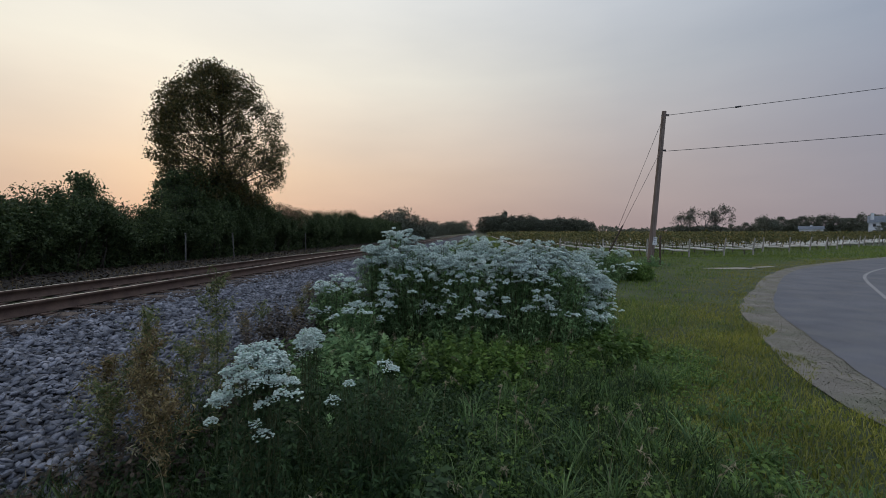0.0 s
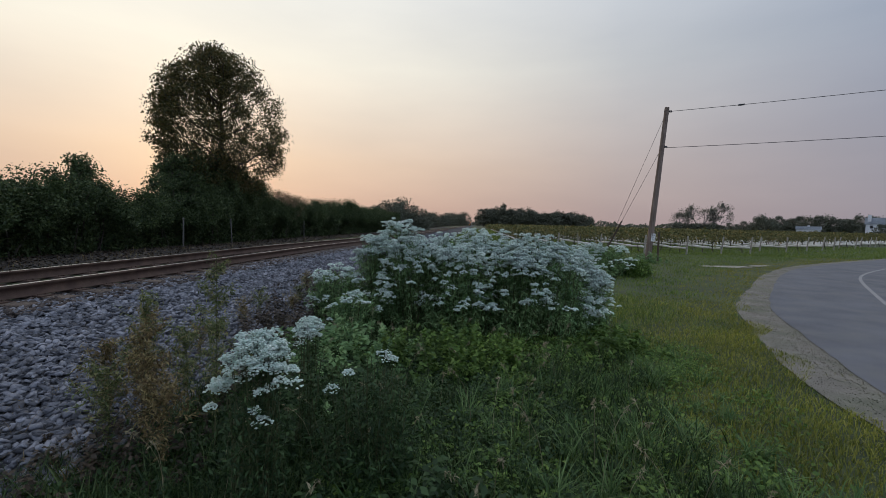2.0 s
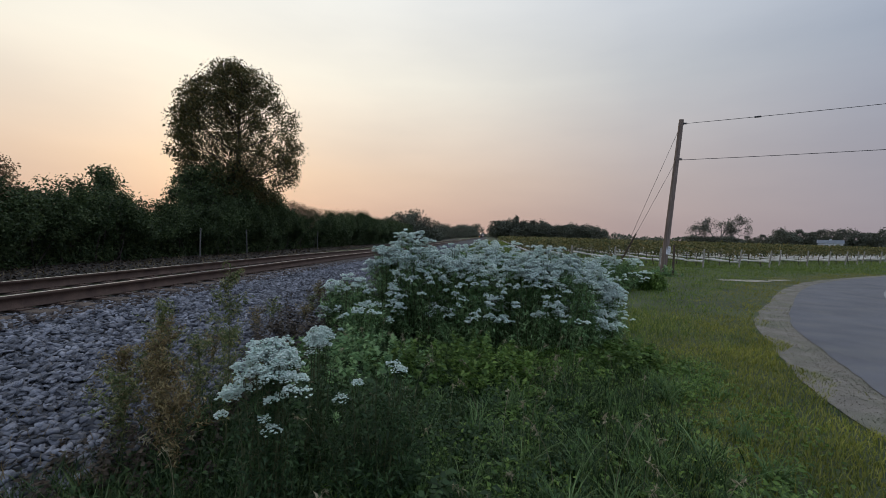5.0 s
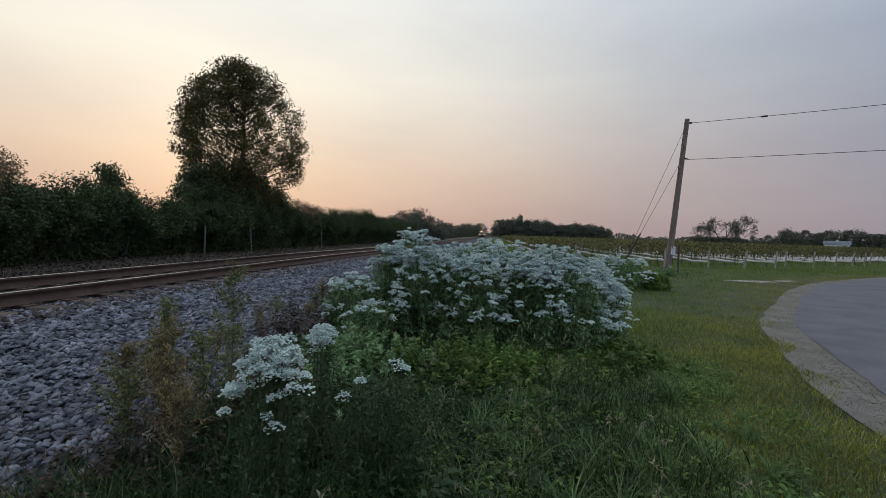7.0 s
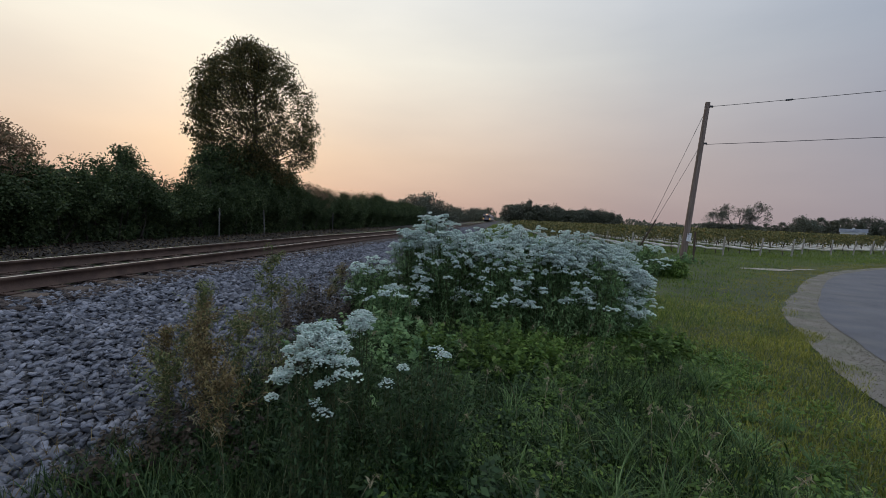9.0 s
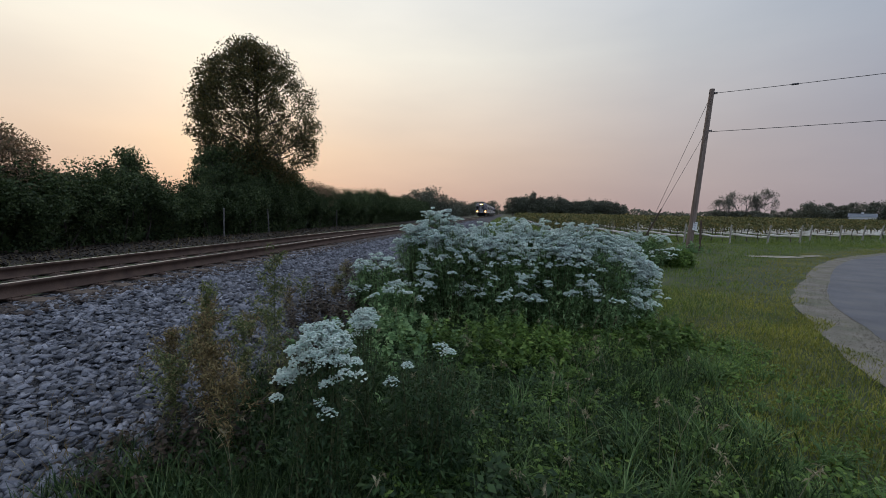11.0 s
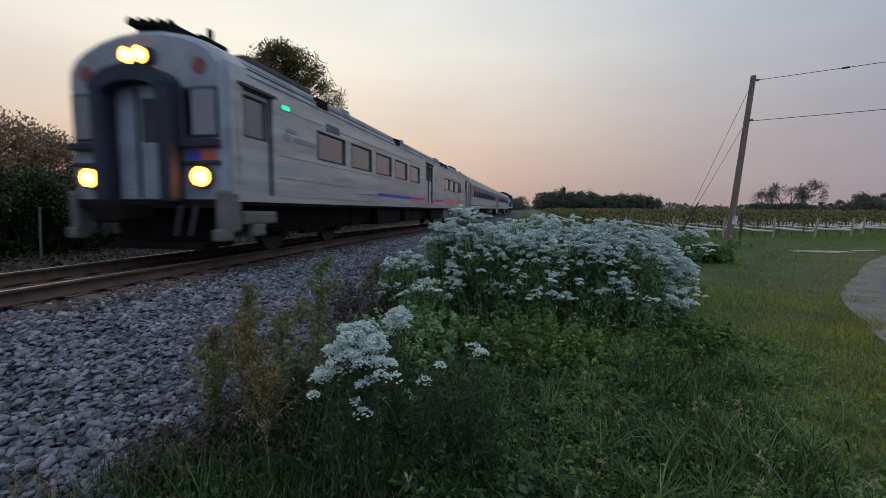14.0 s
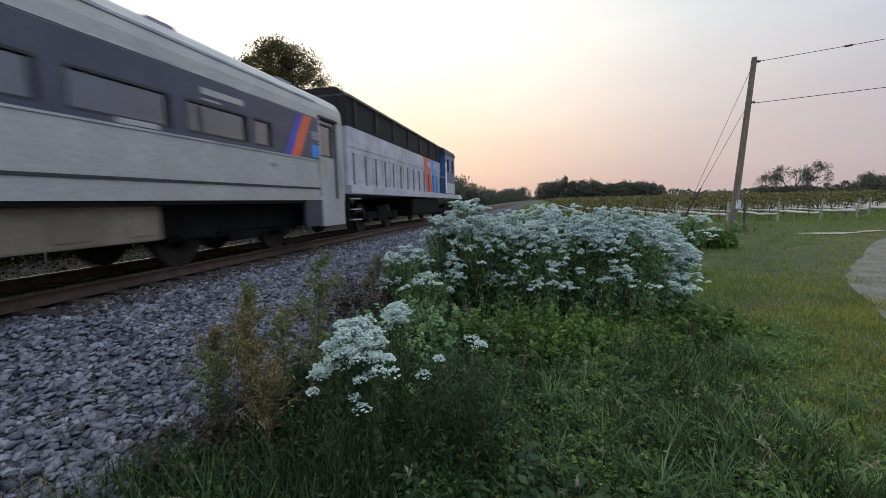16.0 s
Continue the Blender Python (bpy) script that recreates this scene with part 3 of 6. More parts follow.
ROOF = [(HALF, 3.12), (HALF - 0.03, 3.30), (1.42, 3.48), (1.18, 3.62), (0.85, 3.74), (0.45, 3.82), (0.0, 3.85)]


def roof_np(y0, y1, ends=0.0):
    half = ROOF + [(-x, z) for x, z in ROOF[-2::-1]]
    k, ys = len(half), [y0, y1]
    v = [(x, y, z) for y in ys for x, z in half]
    f = [(j, j + 1, k + j + 1, k + j) for j in range(k - 1)]
    return v, f


def loft_roof(bm, y0, y1, slot=0):
    v, f = roof_np(y0, y1)
    vs = [bm.verts.new(p) for p in v]
    for q in f:
        bm.faces.new([vs[i] for i in q]).material_index = slot
    k = len(v) // 2
    for o in (0, k):
        bm.faces.new([vs[o + i] for i in range(k)]).material_index = slot


def bogie(top, y, wide=1.0):
    bm = bmesh.new()
    for x in (-1.0, 1.0):
        box(bm, x - 0.09, x + 0.09, y - 1.75, y + 1.75, 0.42, 0.66, 0.03)
        box(bm, x - 0.12, x + 0.12, y - 0.45, y + 0.45, 0.32, 0.85, 0.04)
    box(bm, -1.0, 1.0, y - 0.25, y + 0.25, 0.5, 0.8, 0.03)
    b = part("bogie", bm, M["dark"], top, "black bogie frame caked in grime")
    for wy in (-1.3, 1.3):
        for x in (-0.7525, 0.7525):
            bm = bmesh.new()
            cyl(bm, (x - 0.065, y + wy, 0.46), (x + 0.065, y + wy, 0.46), 0.46, sides=24)
            cyl(bm, (x + math.copysign(0.05, x), y + wy, 0.46), (x + math.copysign(0.2, x), y + wy, 0.46), 0.14, sides=12)
            part("wheel", bm, M["wheel"], b)
        for x in (-1.0, 1.0):
            bm = bmesh.new()
            box(bm, x - 0.13, x + 0.13, y + wy - 0.16, y + wy + 0.16, 0.32, 0.62, 0.03)
            part("axle_box", bm, M["dark"], b)


def pane(top, name, y0, y1, z0, z1, x=HALF - 0.045):
    bm = bmesh.new()
    box(bm, x - 0.006, x + 0.006, y0, y1, z0, z1)
    w = part(name, bm, M["glass"], top)
    bm = bmesh.new()
    g = 0.035
    for a, b, c, d in ((y0 - g, y1 + g, z1, z1 + g), (y0 - g, y1 + g, z0 - g, z0), (y0 - g, y0, z0, z1), (y1, y1 + g, z0, z1)):
        box(bm, HALF - 0.03, HALF + 0.006, a, b, c, d)
    part("window_gasket", bm, M["rubber"], w)
    return w


def leaf_door(top, y0, y1, z0, z1, mat, leaves=1, window=True):
    """A recessed sliding door with one or two leaves, each with its pane."""
    w = (y1 - y0) / leaves
    for i in range(leaves):
        a, b = y0 + i * w + 0.012, y0 + (i + 1) * w - 0.012
        bm = bmesh.new()
        hole = [(a + w * 0.13, b - w * 0.13, z0 + 1.05, z1 - 0.13)] if window else []
        side_wall(bm, a, b, z0, z1, hole, x=HALF - 0.075, deep=0.04)
        d = part("door", bm, mat, top, "sliding door leaf with a tall window")
        bm = bmesh.new()
        for p, q in ((a, a + 0.03), (b - 0.03, b)):
            box(bm, HALF - 0.076, HALF - 0.05, p, q, z0, z1)
        box(bm, HALF - 0.076, HALF - 0.05, a + 0.03, b - 0.03, z1 - 0.03, z1)
        part("door_seal", bm, M["rubber"], d, "black rubber door seal")
        if window:
            bm = bmesh.new()
            ha, hb, hc, hd = hole[0]
            for p, q, s, u in ((ha - 0.03, hb + 0.03, hd, hd + 0.03), (ha - 0.03, hb + 0.03, hc - 0.03, hc), (ha - 0.03, ha, hc, hd), (hb, hb + 0.03, hc, hd)):
                box(bm, HALF - 0.09, HALF - 0.068, p, q, s, u)
            part("pane_gasket", bm, M["rubber"], d)
        if window:
            bm = bmesh.new()
            h = hole[0]
            box(bm, HALF - 0.12, HALF - 0.108, h[0], h[1], h[2], h[3])
            part("door_pane", bm, M["glass"], d)


def bars(top, name, rows, mat, label=""):
    """Flat writing or stripes as thin plates: rows of (y0, y1, z0, z1, slant)."""
    for y0, y1, z0, z1, sl in rows:
        bm = bmesh.new()
        x = HALF + 0.012
        vs = [bm.verts.new(p) for p in ((x, y0, z0), (x, y1, z0), (x, y1 + sl, z1), (x, y0 + sl, z1))]
        bm.faces.new(vs)
        part(name, bm, mat, top, label)


def shell(top, L, holes, z0, mats, roof_mat, ribs=True):
    """Side sheets, ends, roof, floor and lining of a coach."""
    bm = bmesh.new()
    side_wall(bm, 0.12, L - 0.12, z0, 3.12, holes)
    part("side_wall", bm, mats, top)
    bm = bmesh.new()
    side_wall(bm, 0.12, L - 0.12, z0, 3.12, [], x=-HALF, deep=-0.06)
    part("side_wall", bm, mats, top)
    bm = bmesh.new()
    loft_roof(bm, 0.12, L - 0.12)
    part("roof", bm, roof_mat, top, "long rounded coach roof")
    if ribs:
        for z, x in ((3.22, HALF - 0.012), (3.34, 1.545), (3.42, 1.47), (3.50, 1.40)):
            bm = bmesh.new()
            box(bm, x - 0.02, x + 0.018, 0.6, L - 0.6, z - 0.012, z + 0.012)
            part("roof_rib", bm, roof_mat, top)
    bm = bmesh.new()
    box(bm, -HALF + 0.02, HALF - 0.02, 0.15, L - 0.15, z0 - 0.06, z0 + 0.02)
    part("floor_pan", bm, M["dark"], top)
    bm = bmesh.new()
    box(bm, -0.35, -0.25, 0.4, L - 0.4, z0 + 0.05, 3.3)
    part("inner_lining", bm, M["inside"], top)
    if not ribs:
        return
    bm = bmesh.new()
    box(bm, 1.1, 1.16, 2.5, L - 2.0, 2.47, 2.52)
    part("cabin_light", bm, M["strip"], top, "row of yellow cabin lights seen through the windows")


def end_frame(top, y, out, mat, tall=3.1):
    """Flat coach end with its gangway hood. out: the way it faces along y."""
    bm = bmesh.new()
    box(bm, -HALF + 0.02, HALF - 0.02, min(y, y - out * 0.12), max(y, y - out * 0.12), 1.0, 3.14)
    part("end_wall", bm, mat, top)
    bm = bmesh.new()
    for x0, x1, z0, z1 in ((-0.62, -0.44, 0.95, 3.2), (0.44, 0.62, 0.95, 3.2), (-0.62, 0.62, 3.2, 3.45)):
        box(bm, x0, x1, min(y, y + out * 0.28), max(y, y + out * 0.28), z0, z1, 0.05)
    part("gangway_hood", bm, M["rubber"], top, "black rubber gangway hood")


def under_boxes(top, boxes):
    # Widened sill and added boxes, dark stand-ins for shade under the floor.
    bm = bmesh.new()
    box(bm, -1.15, 1.15, 0.4, 25.5, 0.5, 1.0, 0.04)
    part("centre_sill", bm, M["dark"], top)
    for p in (5.6, 8.4, 12.8, 16.6, 20.8):
        bm = bmesh.new()
        box(bm, -1.2, 1.2, p, p + 0.7, 0.45, 0.98, 0.03)
        part("air_tank", bm, M["dark"], top)
    for y0, y1, z0, z1, mat in boxes:
        bm = bmesh.new()
        box(bm, -1.4, 1.42, y0, y1, z0, z1, 0.03)
        b = part("equipment_box", bm, mat, top)
        for k in np.linspace(y0 + 0.06, y1 - 0.5, max(1, int((y1 - y0) / 0.7))):
            bm = bmesh.new()
            box(bm, 1.42, 1.432, k, k + 0.42, z0 + 0.08, z1 - 0.08, 0.004)
            part("box_cover", bm, mat, b)


def grab_rails(top, spots):
    for x, y, z0, z1 in spots:
        bm = bmesh.new()
        cyl(bm, (x, y, z0), (x, y, z1), 0.016, sides=6)
        part("grab_rail", bm, M["steel"], top)


def make_cab_car():
    L = 25.9
    top = thing("cab_car", "stainless steel cab car with lit headlights and a coloured stripe", "train car", group="cars of the commuter train")
    wins = [(3.0 + 1.86 * k, 4.42 + 1.86 * k, 2.08, 2.68) for k in range(5)] + [(17.2, 18.55, 2.08, 2.68), (18.85, 20.2, 2.08, 2.68), (20.45, 21.8, 2.08, 2.68), (22.05, 22.45, 2.08, 2.68)]
    doors = [(0.42, 1.28, 1.14, 2.99, 1), (13.0, 14.4, 1.27, 3.06, 2), (24.35, 25.25, 1.1, 3.0, 1)]
    shell(top, L, wins + [d[:4] for d in doors], 1.02, M["steel"], M["roof"])
    for a, b, c, d in wins:
        pane(top, "window", a, b, c, d)
    for a, b, c, d, n in doors:
        leaf_door(top, a, b, c, d, M["steel"], n)
        bm = bmesh.new()
        box(bm, HALF - 0.02, HALF + 0.03, a - 0.1, b + 0.1, d, d + 0.05)
        part("drip_rail", bm, M["rubber"], top)
    # seams of the side sheets
    for z in (1.16, 1.52, 1.95, 2.86):
        for a, b in ((1.45, 12.85), (14.6, 24.2)):
            bm = bmesh.new()
            box(bm, HALF - 0.01, HALF + 0.012, a, b, z - 0.008, z + 0.008)
            part("side_seam", bm, M["roof"], top)
    bars(top, "blue_stripe", [(5.0 + 0.8 * k, 7.0, 1.33 + 0.026 * k, 1.345 + 0.026 * k, 0) for k in range(3)] + [(6.8, 10.6, 1.335, 1.445, 0)], M["blue"], "violet-blue stripe")
    bars(top, "magenta_stripe", [(10.6, 12.9, 1.335, 1.445, 0), (14.5, 16.9, 1.335, 1.445, 0)], M["magenta"], "magenta stripe")
    bars(top, "orange_stripe", [(16.9, 22.0, 1.335, 1.445, 0)], M["orange"], "orange stripe")
    bars(top, "side_lettering", [(1.7, 2.1, 2.45, 2.53, 0), (1.62, 1.86, 2.26, 2.40, 0), (1.95, 2.9, 2.28, 2.38, 0), (14.75, 15.2, 2.36, 2.52, 0), (23.0, 23.9, 2.3, 2.36, 0), (23.2, 23.8, 2.15, 2.2, 0)], M["letter"])
    bm = bmesh.new()
    box(bm, HALF, HALF + 0.03, 1.62, 1.78, 2.86, 2.94, 0.01)
    part("marker_light", bm, M["green"], top, "glowing green marker light")
    bm = bmesh.new()
    box(bm, HALF - 0.004, HALF + 0.012, 3.4, 4.1, 2.77, 2.95, 0.006)
    part("destination_sign", bm, M["band"], top, "small dark destination sign above a window")
    for y in (3.0, 8.6, 16.2, 17.2):
        bm = bmesh.new()
        box(bm, 1.38, HALF + 0.0, y, y + 0.55, 3.24, 3.46, 0.03)
        part("side_vent", bm, M["dark"], top, "black air vent at the roof edge")
    # rear steps well panel
    for x in (HALF - 0.1, -HALF + 0.002):
        bm = bmesh.new()
        box(bm, x, x + 0.098, 23.9, 25.75, 0.42, 1.03, 0.01)
        part("step_well", bm, M["steel"], top)
    end_frame(top, L, 1, M["steel"])
    # front face: rounded corner posts, roof brow and recessed centre door
    bm = bmesh.new()
    outline = [(x, z) for x, z in [(HALF, 1.05), *ROOF]] + [(-x, z) for x, z in [*ROOF[-2::-1], (HALF, 1.05)]]
    n = len(outline)
    rings = [[bm.verts.new((x * k, y, 1.05 + (z - 1.05) * (1 - (1 - k) * 0.5))) for x, z in outline] for y, k in ((0.12, 1.0), (0.03, 0.985), (-0.02, 0.94))]
    for a, b in zip(rings, rings[1:]):
        for j in range(n - 1):
            bm.faces.new((a[j], b[j], b[j + 1], a[j + 1]))
    bm.faces.new(rings[-1])
    part("front_face", bm, M["front"], top, "flat grimy stainless front with rounded edges")
    bm = bmesh.new()
    for x0, x1, z0, z1 in ((-0.78, -0.52, 1.0, 2.98), (0.52, 0.78, 1.0, 2.98)):
        box(bm, x0, x1, -0.32, -0.01, z0, z1, 0.08)
    arch = [(0.78 * math.cos(a), 2.86 + 0.36 * math.sin(a)) for a in np.linspace(0, math.pi, 13)]
    low = [(0.52 * math.cos(a), 2.80 + 0.16 * math.sin(a)) for a in np.linspace(0, math.pi, 13)]
    fa = [[bm.verts.new((x, y, z)) for x, z in line] for y in (-0.32, -0.01) for line in (arch, low)]
    for j in range(12):
        bm.faces.new((fa[0][j], fa[0][j + 1], fa[1][j + 1], fa[1][j]))
        bm.faces.new((fa[0][j], fa[2][j], fa[2][j + 1], fa[0][j + 1]))
        bm.faces.new((fa[1][j], fa[1][j + 1], fa[3][j + 1], fa[3][j]))
    part("front_gangway_frame", bm, M["slate"], top, "dark blue-grey gangway frame round the end door")
    bm = bmesh.new()
    box(bm, -0.5, 0.5, -0.06, -0.018, 1.05, 2.95, 0.01)
    door = part("end_door", bm, M["front"], top, "grey end door with a small window")
    bm = bmesh.new()
    box(bm, 0.02, 0.42, -0.075, -0.055, 2.0, 2.72, 0.01)
    rim = part("door_window_rim", bm, M["rubber"], door, "black rubber window rim")
    bm = bmesh.new()
    box(bm, 0.07, 0.37, -0.081, -0.0745, 2.1, 2.67, 0.002)
    part("door_pane", bm, M["rubber"], door)
    bm = bmesh.new()
    box(bm, -0.1, -0.04, -0.09, -0.055, 1.08, 2.9, 0.01)
    part("door_post", bm, M["slate"], door)
    bm = bmesh.new()
    for k in range(4):
        box(bm, -0.24 + 0.125 * k, -0.15 + 0.125 * k, -0.066, -0.058, 1.3, 1.42)
    part("car_lettering", bm, M["letter"], door)
    for x in (-1.14, 1.14):
        bm = bmesh.new()
        box(bm, x - 0.33, x + 0.33, -0.045, -0.015, 2.06, 2.86, 0.03)
        rim = part("cab_window", bm, M["rubber"], top, "cab window in a black rubber rim")
        bm = bmesh.new()
        box(bm, x - 0.29, x + 0.29, -0.052, -0.046, 2.1, 2.82, 0.002)
        part("cab_pane", bm, M["glass"], rim)
        bm = bmesh.new()
        box(bm, x - 0.36, x + 0.36, -0.16, -0.018, 1.9, 2.02, 0.02)
        box(bm, x - 0.36, x + 0.36, -0.1, -0.018, 1.62, 1.68, 0.02)
        part("anti_climber_bar", bm, M["slate"], top)
        if x > 0:
            bm = bmesh.new()
            box(bm, x - 0.3, x - 0.03, -0.03, -0.019, 1.70, 1.86)
            part("emblem", bm, M["blue"], top, "blue emblem panel")
            bm = bmesh.new()
            box(bm, x - 0.02, x + 0.26, -0.03, -0.019, 1.70, 1.86)
            part("emblem", bm, M["red_stripe"], top, "red emblem panel")
        bm = bmesh.new()
        cyl(bm, (x, -0.09, 1.42), (x, -0.01, 1.42), 0.2, sides=20)
        h = part("lower_headlight_housing", bm, M["slate"], top)
        bm = bmesh.new()
        cyl(bm, (x, -0.105, 1.42), (x, -0.088, 1.42), 0.16, sides=20)
        part("reflector", bm, M["halo"], h)
        bm = bmesh.new()
        cyl(bm, (x, -0.115, 1.42), (x, -0.104, 1.42), 0.06, sides=16)
        part("lower_headlight", bm, M["ditch"], h, "glowing amber lower headlight")
        bm = bmesh.new()
        cyl(bm, (x, -0.035, 3.2), (x, -0.01, 3.2), 0.13, sides=20)
        part("horn_grille", bm, M["dull_red"], top, "round dull red horn grille")
    bm = bmesh.new()
    box(bm, -0.3, 0.3, -0.14, 0.0, 3.27, 3.53, 0.05)
    hh = part("headlight_box", bm, M["slate"], top)
    for x in (-0.13, 0.13):
        bm = bmesh.new()
        cyl(bm, (x, -0.16, 3.4), (x, -0.138, 3.4), 0.125, sides=20)
        part("reflector", bm, M["halo"], hh)
        bm = bmesh.new()
        cyl(bm, (x, -0.17, 3.4), (x, -0.159, 3.4), 0.05, sides=16)
        part("headlight", bm, M["head"], hh, "glowing warm headlight")
    bm = bmesh.new()
    box(bm, -1.5, 1.5, -0.1, 0.14, 0.9, 1.05, 0.02)
    box(bm, -1.1, 1.1, 0.45, 0.7, 0.22, 0.92, 0.03)
    box(bm, -0.95, 0.95, 0.1, 0.5, 0.18, 0.3, 0.03)
    part("pilot", bm, M["dark"], top, "black pilot and buffer beam")
    bm = bmesh.new()
    box(bm, -0.14, 0.14, -0.75, 0.0, 0.72, 0.98, 0.04)
    box(bm, -0.2, 0.2, -0.85, -0.62, 0.68, 1.04, 0.06)
    part("coupler", bm, M["dark"], top)
    for x in (-1.5, 1.5):
        bm = bmesh.new()
        box(bm, x - 0.09, x + 0.08, -0.12, 0.32, 0.5, 1.2, 0.05)
        box(bm, x - 0.14, x + 0.08, -0.16, 0.1, 0.36, 0.56, 0.04)
        box(bm, x - 0.06, x + 0.1, 0.35, 1.3, 0.62, 0.86, 0.05)
        box(bm, x - 0.06, x + 0.1, 0.6, 0.95, 0.4, 0.64, 0.05)
        part("front_step", bm, M["equip"], top, "grey steel corner step and brackets")
    for x in (-1.05, -0.75, 0.75, 1.05):
        bm = bmesh.new()
        cyl(bm, (x, -0.1, 0.95), (x * 0.95, -0.2, 0.45), 0.03, sides=8)
        part("brake_hose", bm, M["rubber"], top)
    # roof kit: horns, aerial pods and a cooling unit
    bm = bmesh.new()
    box(bm, -0.75, 0.75, 0.5, 1.2, 3.8, 3.94, 0.05)
    box(bm, -0.4, 0.4, 0.3, 1.1, 3.84, 4.06, 0.06)
    for k in range(5):
        cyl(bm, (-0.3 + 0.15 * k, 0.55, 4.0), (-0.3 + 0.15 * k, 0.1 + 0.05 * k, 4.06), 0.03, 0.075, 10)
    cyl(bm, (-0.85, 0.6, 3.72), (-0.85, 0.6, 4.02), 0.05, sides=8)
    cyl(bm, (0.85, 0.6, 3.72), (0.85, 0.6, 4.02), 0.05, sides=8)
    part("roof_horn", bm, M["dark"], top, "black air horns and aerials on the roof")
    for a, b in ((1.4, 4.0), (22.2, 24.3)):
        bm = bmesh.new()
        box(bm, -0.95, 0.95, a, b, 3.6, 3.92, 0.12)
        part("roof_unit", bm, M["loco_black"], top, "dark cooling unit on the roof")
    for y in (4.6, 9.5, 15.2, 15.7, 22.7):
        bm = bmesh.new()
        box(bm, 1.3, 1.5, y, y + 0.32, 3.4, 3.56, 0.02)
        part("roof_vent", bm, M["letter"], top)
    bogie(top, 3.6)
    bogie(top, L - 3.6)
    under_boxes(top, [(7.2, 9.6, 0.42, 1.0, M["dark"]), (10.2, 12.6, 0.45, 1.0, M["dark"]), (14.6, 17.2, 0.45, 1.0, M["dark"]), (17.6, 19.2, 0.45, 1.0, M["equip"]), (19.4, 20.2, 0.5, 1.0, M["equip"])])
    grab_rails(top, [(HALF + 0.03, 0.3, 1.3, 2.7), (HALF + 0.03, 24.2, 1.3, 2.4), (HALF + 0.03, 25.4, 1.3, 2.4)])
    return top


def make_coach(label):
    L = 25.9
    top = thing("coach", label, "train car", group="cars of the commuter train")
    wins = [(2.92 + 1.617 * k, 4.23 + 1.617 * k, 2.08, 2.50) for k in range(12)] + [(22.22, 22.72, 2.08, 2.50)]
    doors = [(0.38, 1.1, 1.08, 2.97, 1), (L - 1.3, L - 0.42, 1.08, 2.97, 1)]
    shell(top, L, wins + [d[:4] for d in doors], 1.05, M["silver"], M["silver"], ribs=False)
    for a, b, c, d in wins:
        pane(top, "window", a, b, c, d)
    for a, b, c, d, n in doors:
        leaf_door(top, a, b, c, d, M["silver"], n)
        bm = bmesh.new()
        box(bm, HALF - 0.1, HALF - 0.004, a - 0.02, b + 0.02, 0.42, 1.06, 0.01)
        part("step_trap", bm, M["silver"], top, "pale trap panel below the door")
        bm = bmesh.new()
        box(bm, HALF - 0.02, HALF + 0.02, a - 0.05, b + 0.05, d, d + 0.05)
        part("door_header", bm, M["rubber"], top)
        e0, e1 = (1.16, 1.85) if a < 5 else (L - 2.05, L - 1.36)
        bm = bmesh.new()
        box(bm, HALF - 0.1, HALF - 0.01, e0, e1, 0.45, 1.05, 0.01)
        part("end_skirt", bm, M["dark_skirt"], top)
        f0, f1 = (0.13, 0.34) if a < 5 else (L - 0.38, L - 0.13)
        bm = bmesh.new()
        box(bm, HALF - 0.1, HALF - 0.01, f0, f1, 0.42, 1.05, 0.01)
        part("end_skirt", bm, M["silver"], top)
    # dark window band, leaving the panes open
    bm = bmesh.new()
    side_wall(bm, 1.14, L - 1.36, 1.98, 2.9, [(a - 0.03, b + 0.03, c - 0.03, d + 0.03) for a, b, c, d in wins], x=HALF + 0.005, deep=0.004)
    part("window_band", bm, M["band"], top, "dark blue-grey band along the windows")
    x = HALF + 0.01
    for mat, o, w, lab in ((M["red_orange"], 0.3, 0.33, "slanting orange stripe"), (M["blue"], 0.635, 0.24, "slanting blue stripe")):
        for sgn, base in ((1, 1.14), (-1, L - 1.36)):
            bm = bmesh.new()
            vs = [bm.verts.new(p) for p in ((x, base + sgn * (0.56 + o), 1.985), (x, base + sgn * (0.56 + o + w), 1.985), (x, base + sgn * (o + w), 2.895), (x, base + sgn * o, 2.895))]
            bm.faces.new(vs if sgn > 0 else vs[::-1])
            part("slant_stripe", bm, mat, top, lab)
    for base in (1.15, L - 1.7):
        bm = bmesh.new()
        box(bm, HALF + 0.004, HALF + 0.012, base, base + 0.34, 2.02, 2.3)
        part("emblem_panel", bm, M["sky_blue"], top, "light blue panel")
        bm = bmesh.new()
        box(bm, HALF + 0.004, HALF + 0.012, base + 0.02, base + 0.34, 2.42, 2.6)
        part("notice", bm, M["letter"], top)
    bars(top, "side_lettering", [(21.0, 21.95, 2.66, 2.76, 0), (21.0, 21.4, 2.57, 2.6, 0), (19.6, 20.2, 1.99, 2.06, 0), (5.0, 5.5, 1.99, 2.05, 0), (12.7, 13.2, 1.99, 2.05, 0)], M["silver"])
    bars(top, "car_lettering", [(9.6, 10.25, 1.64, 1.67, 0), (9.7, 10.3, 1.58, 1.605, 0), (9.65, 10.2, 1.53, 1.55, 0), (22.6, 22.85, 1.7, 1.76, 0)], M["letter"])
    for z, h in ((1.32, 0.02), (1.96, 0.014), (2.93, 0.014), (3.3, 0.02)):
        bm = bmesh.new()
        box(bm, HALF - 0.03, HALF + (0.018 if z < 3 else -0.01), 1.14, L - 1.36, z - h, z + h)
        part("side_seam", bm, M["rubber"] if z == 1.32 else M["roof"], top)
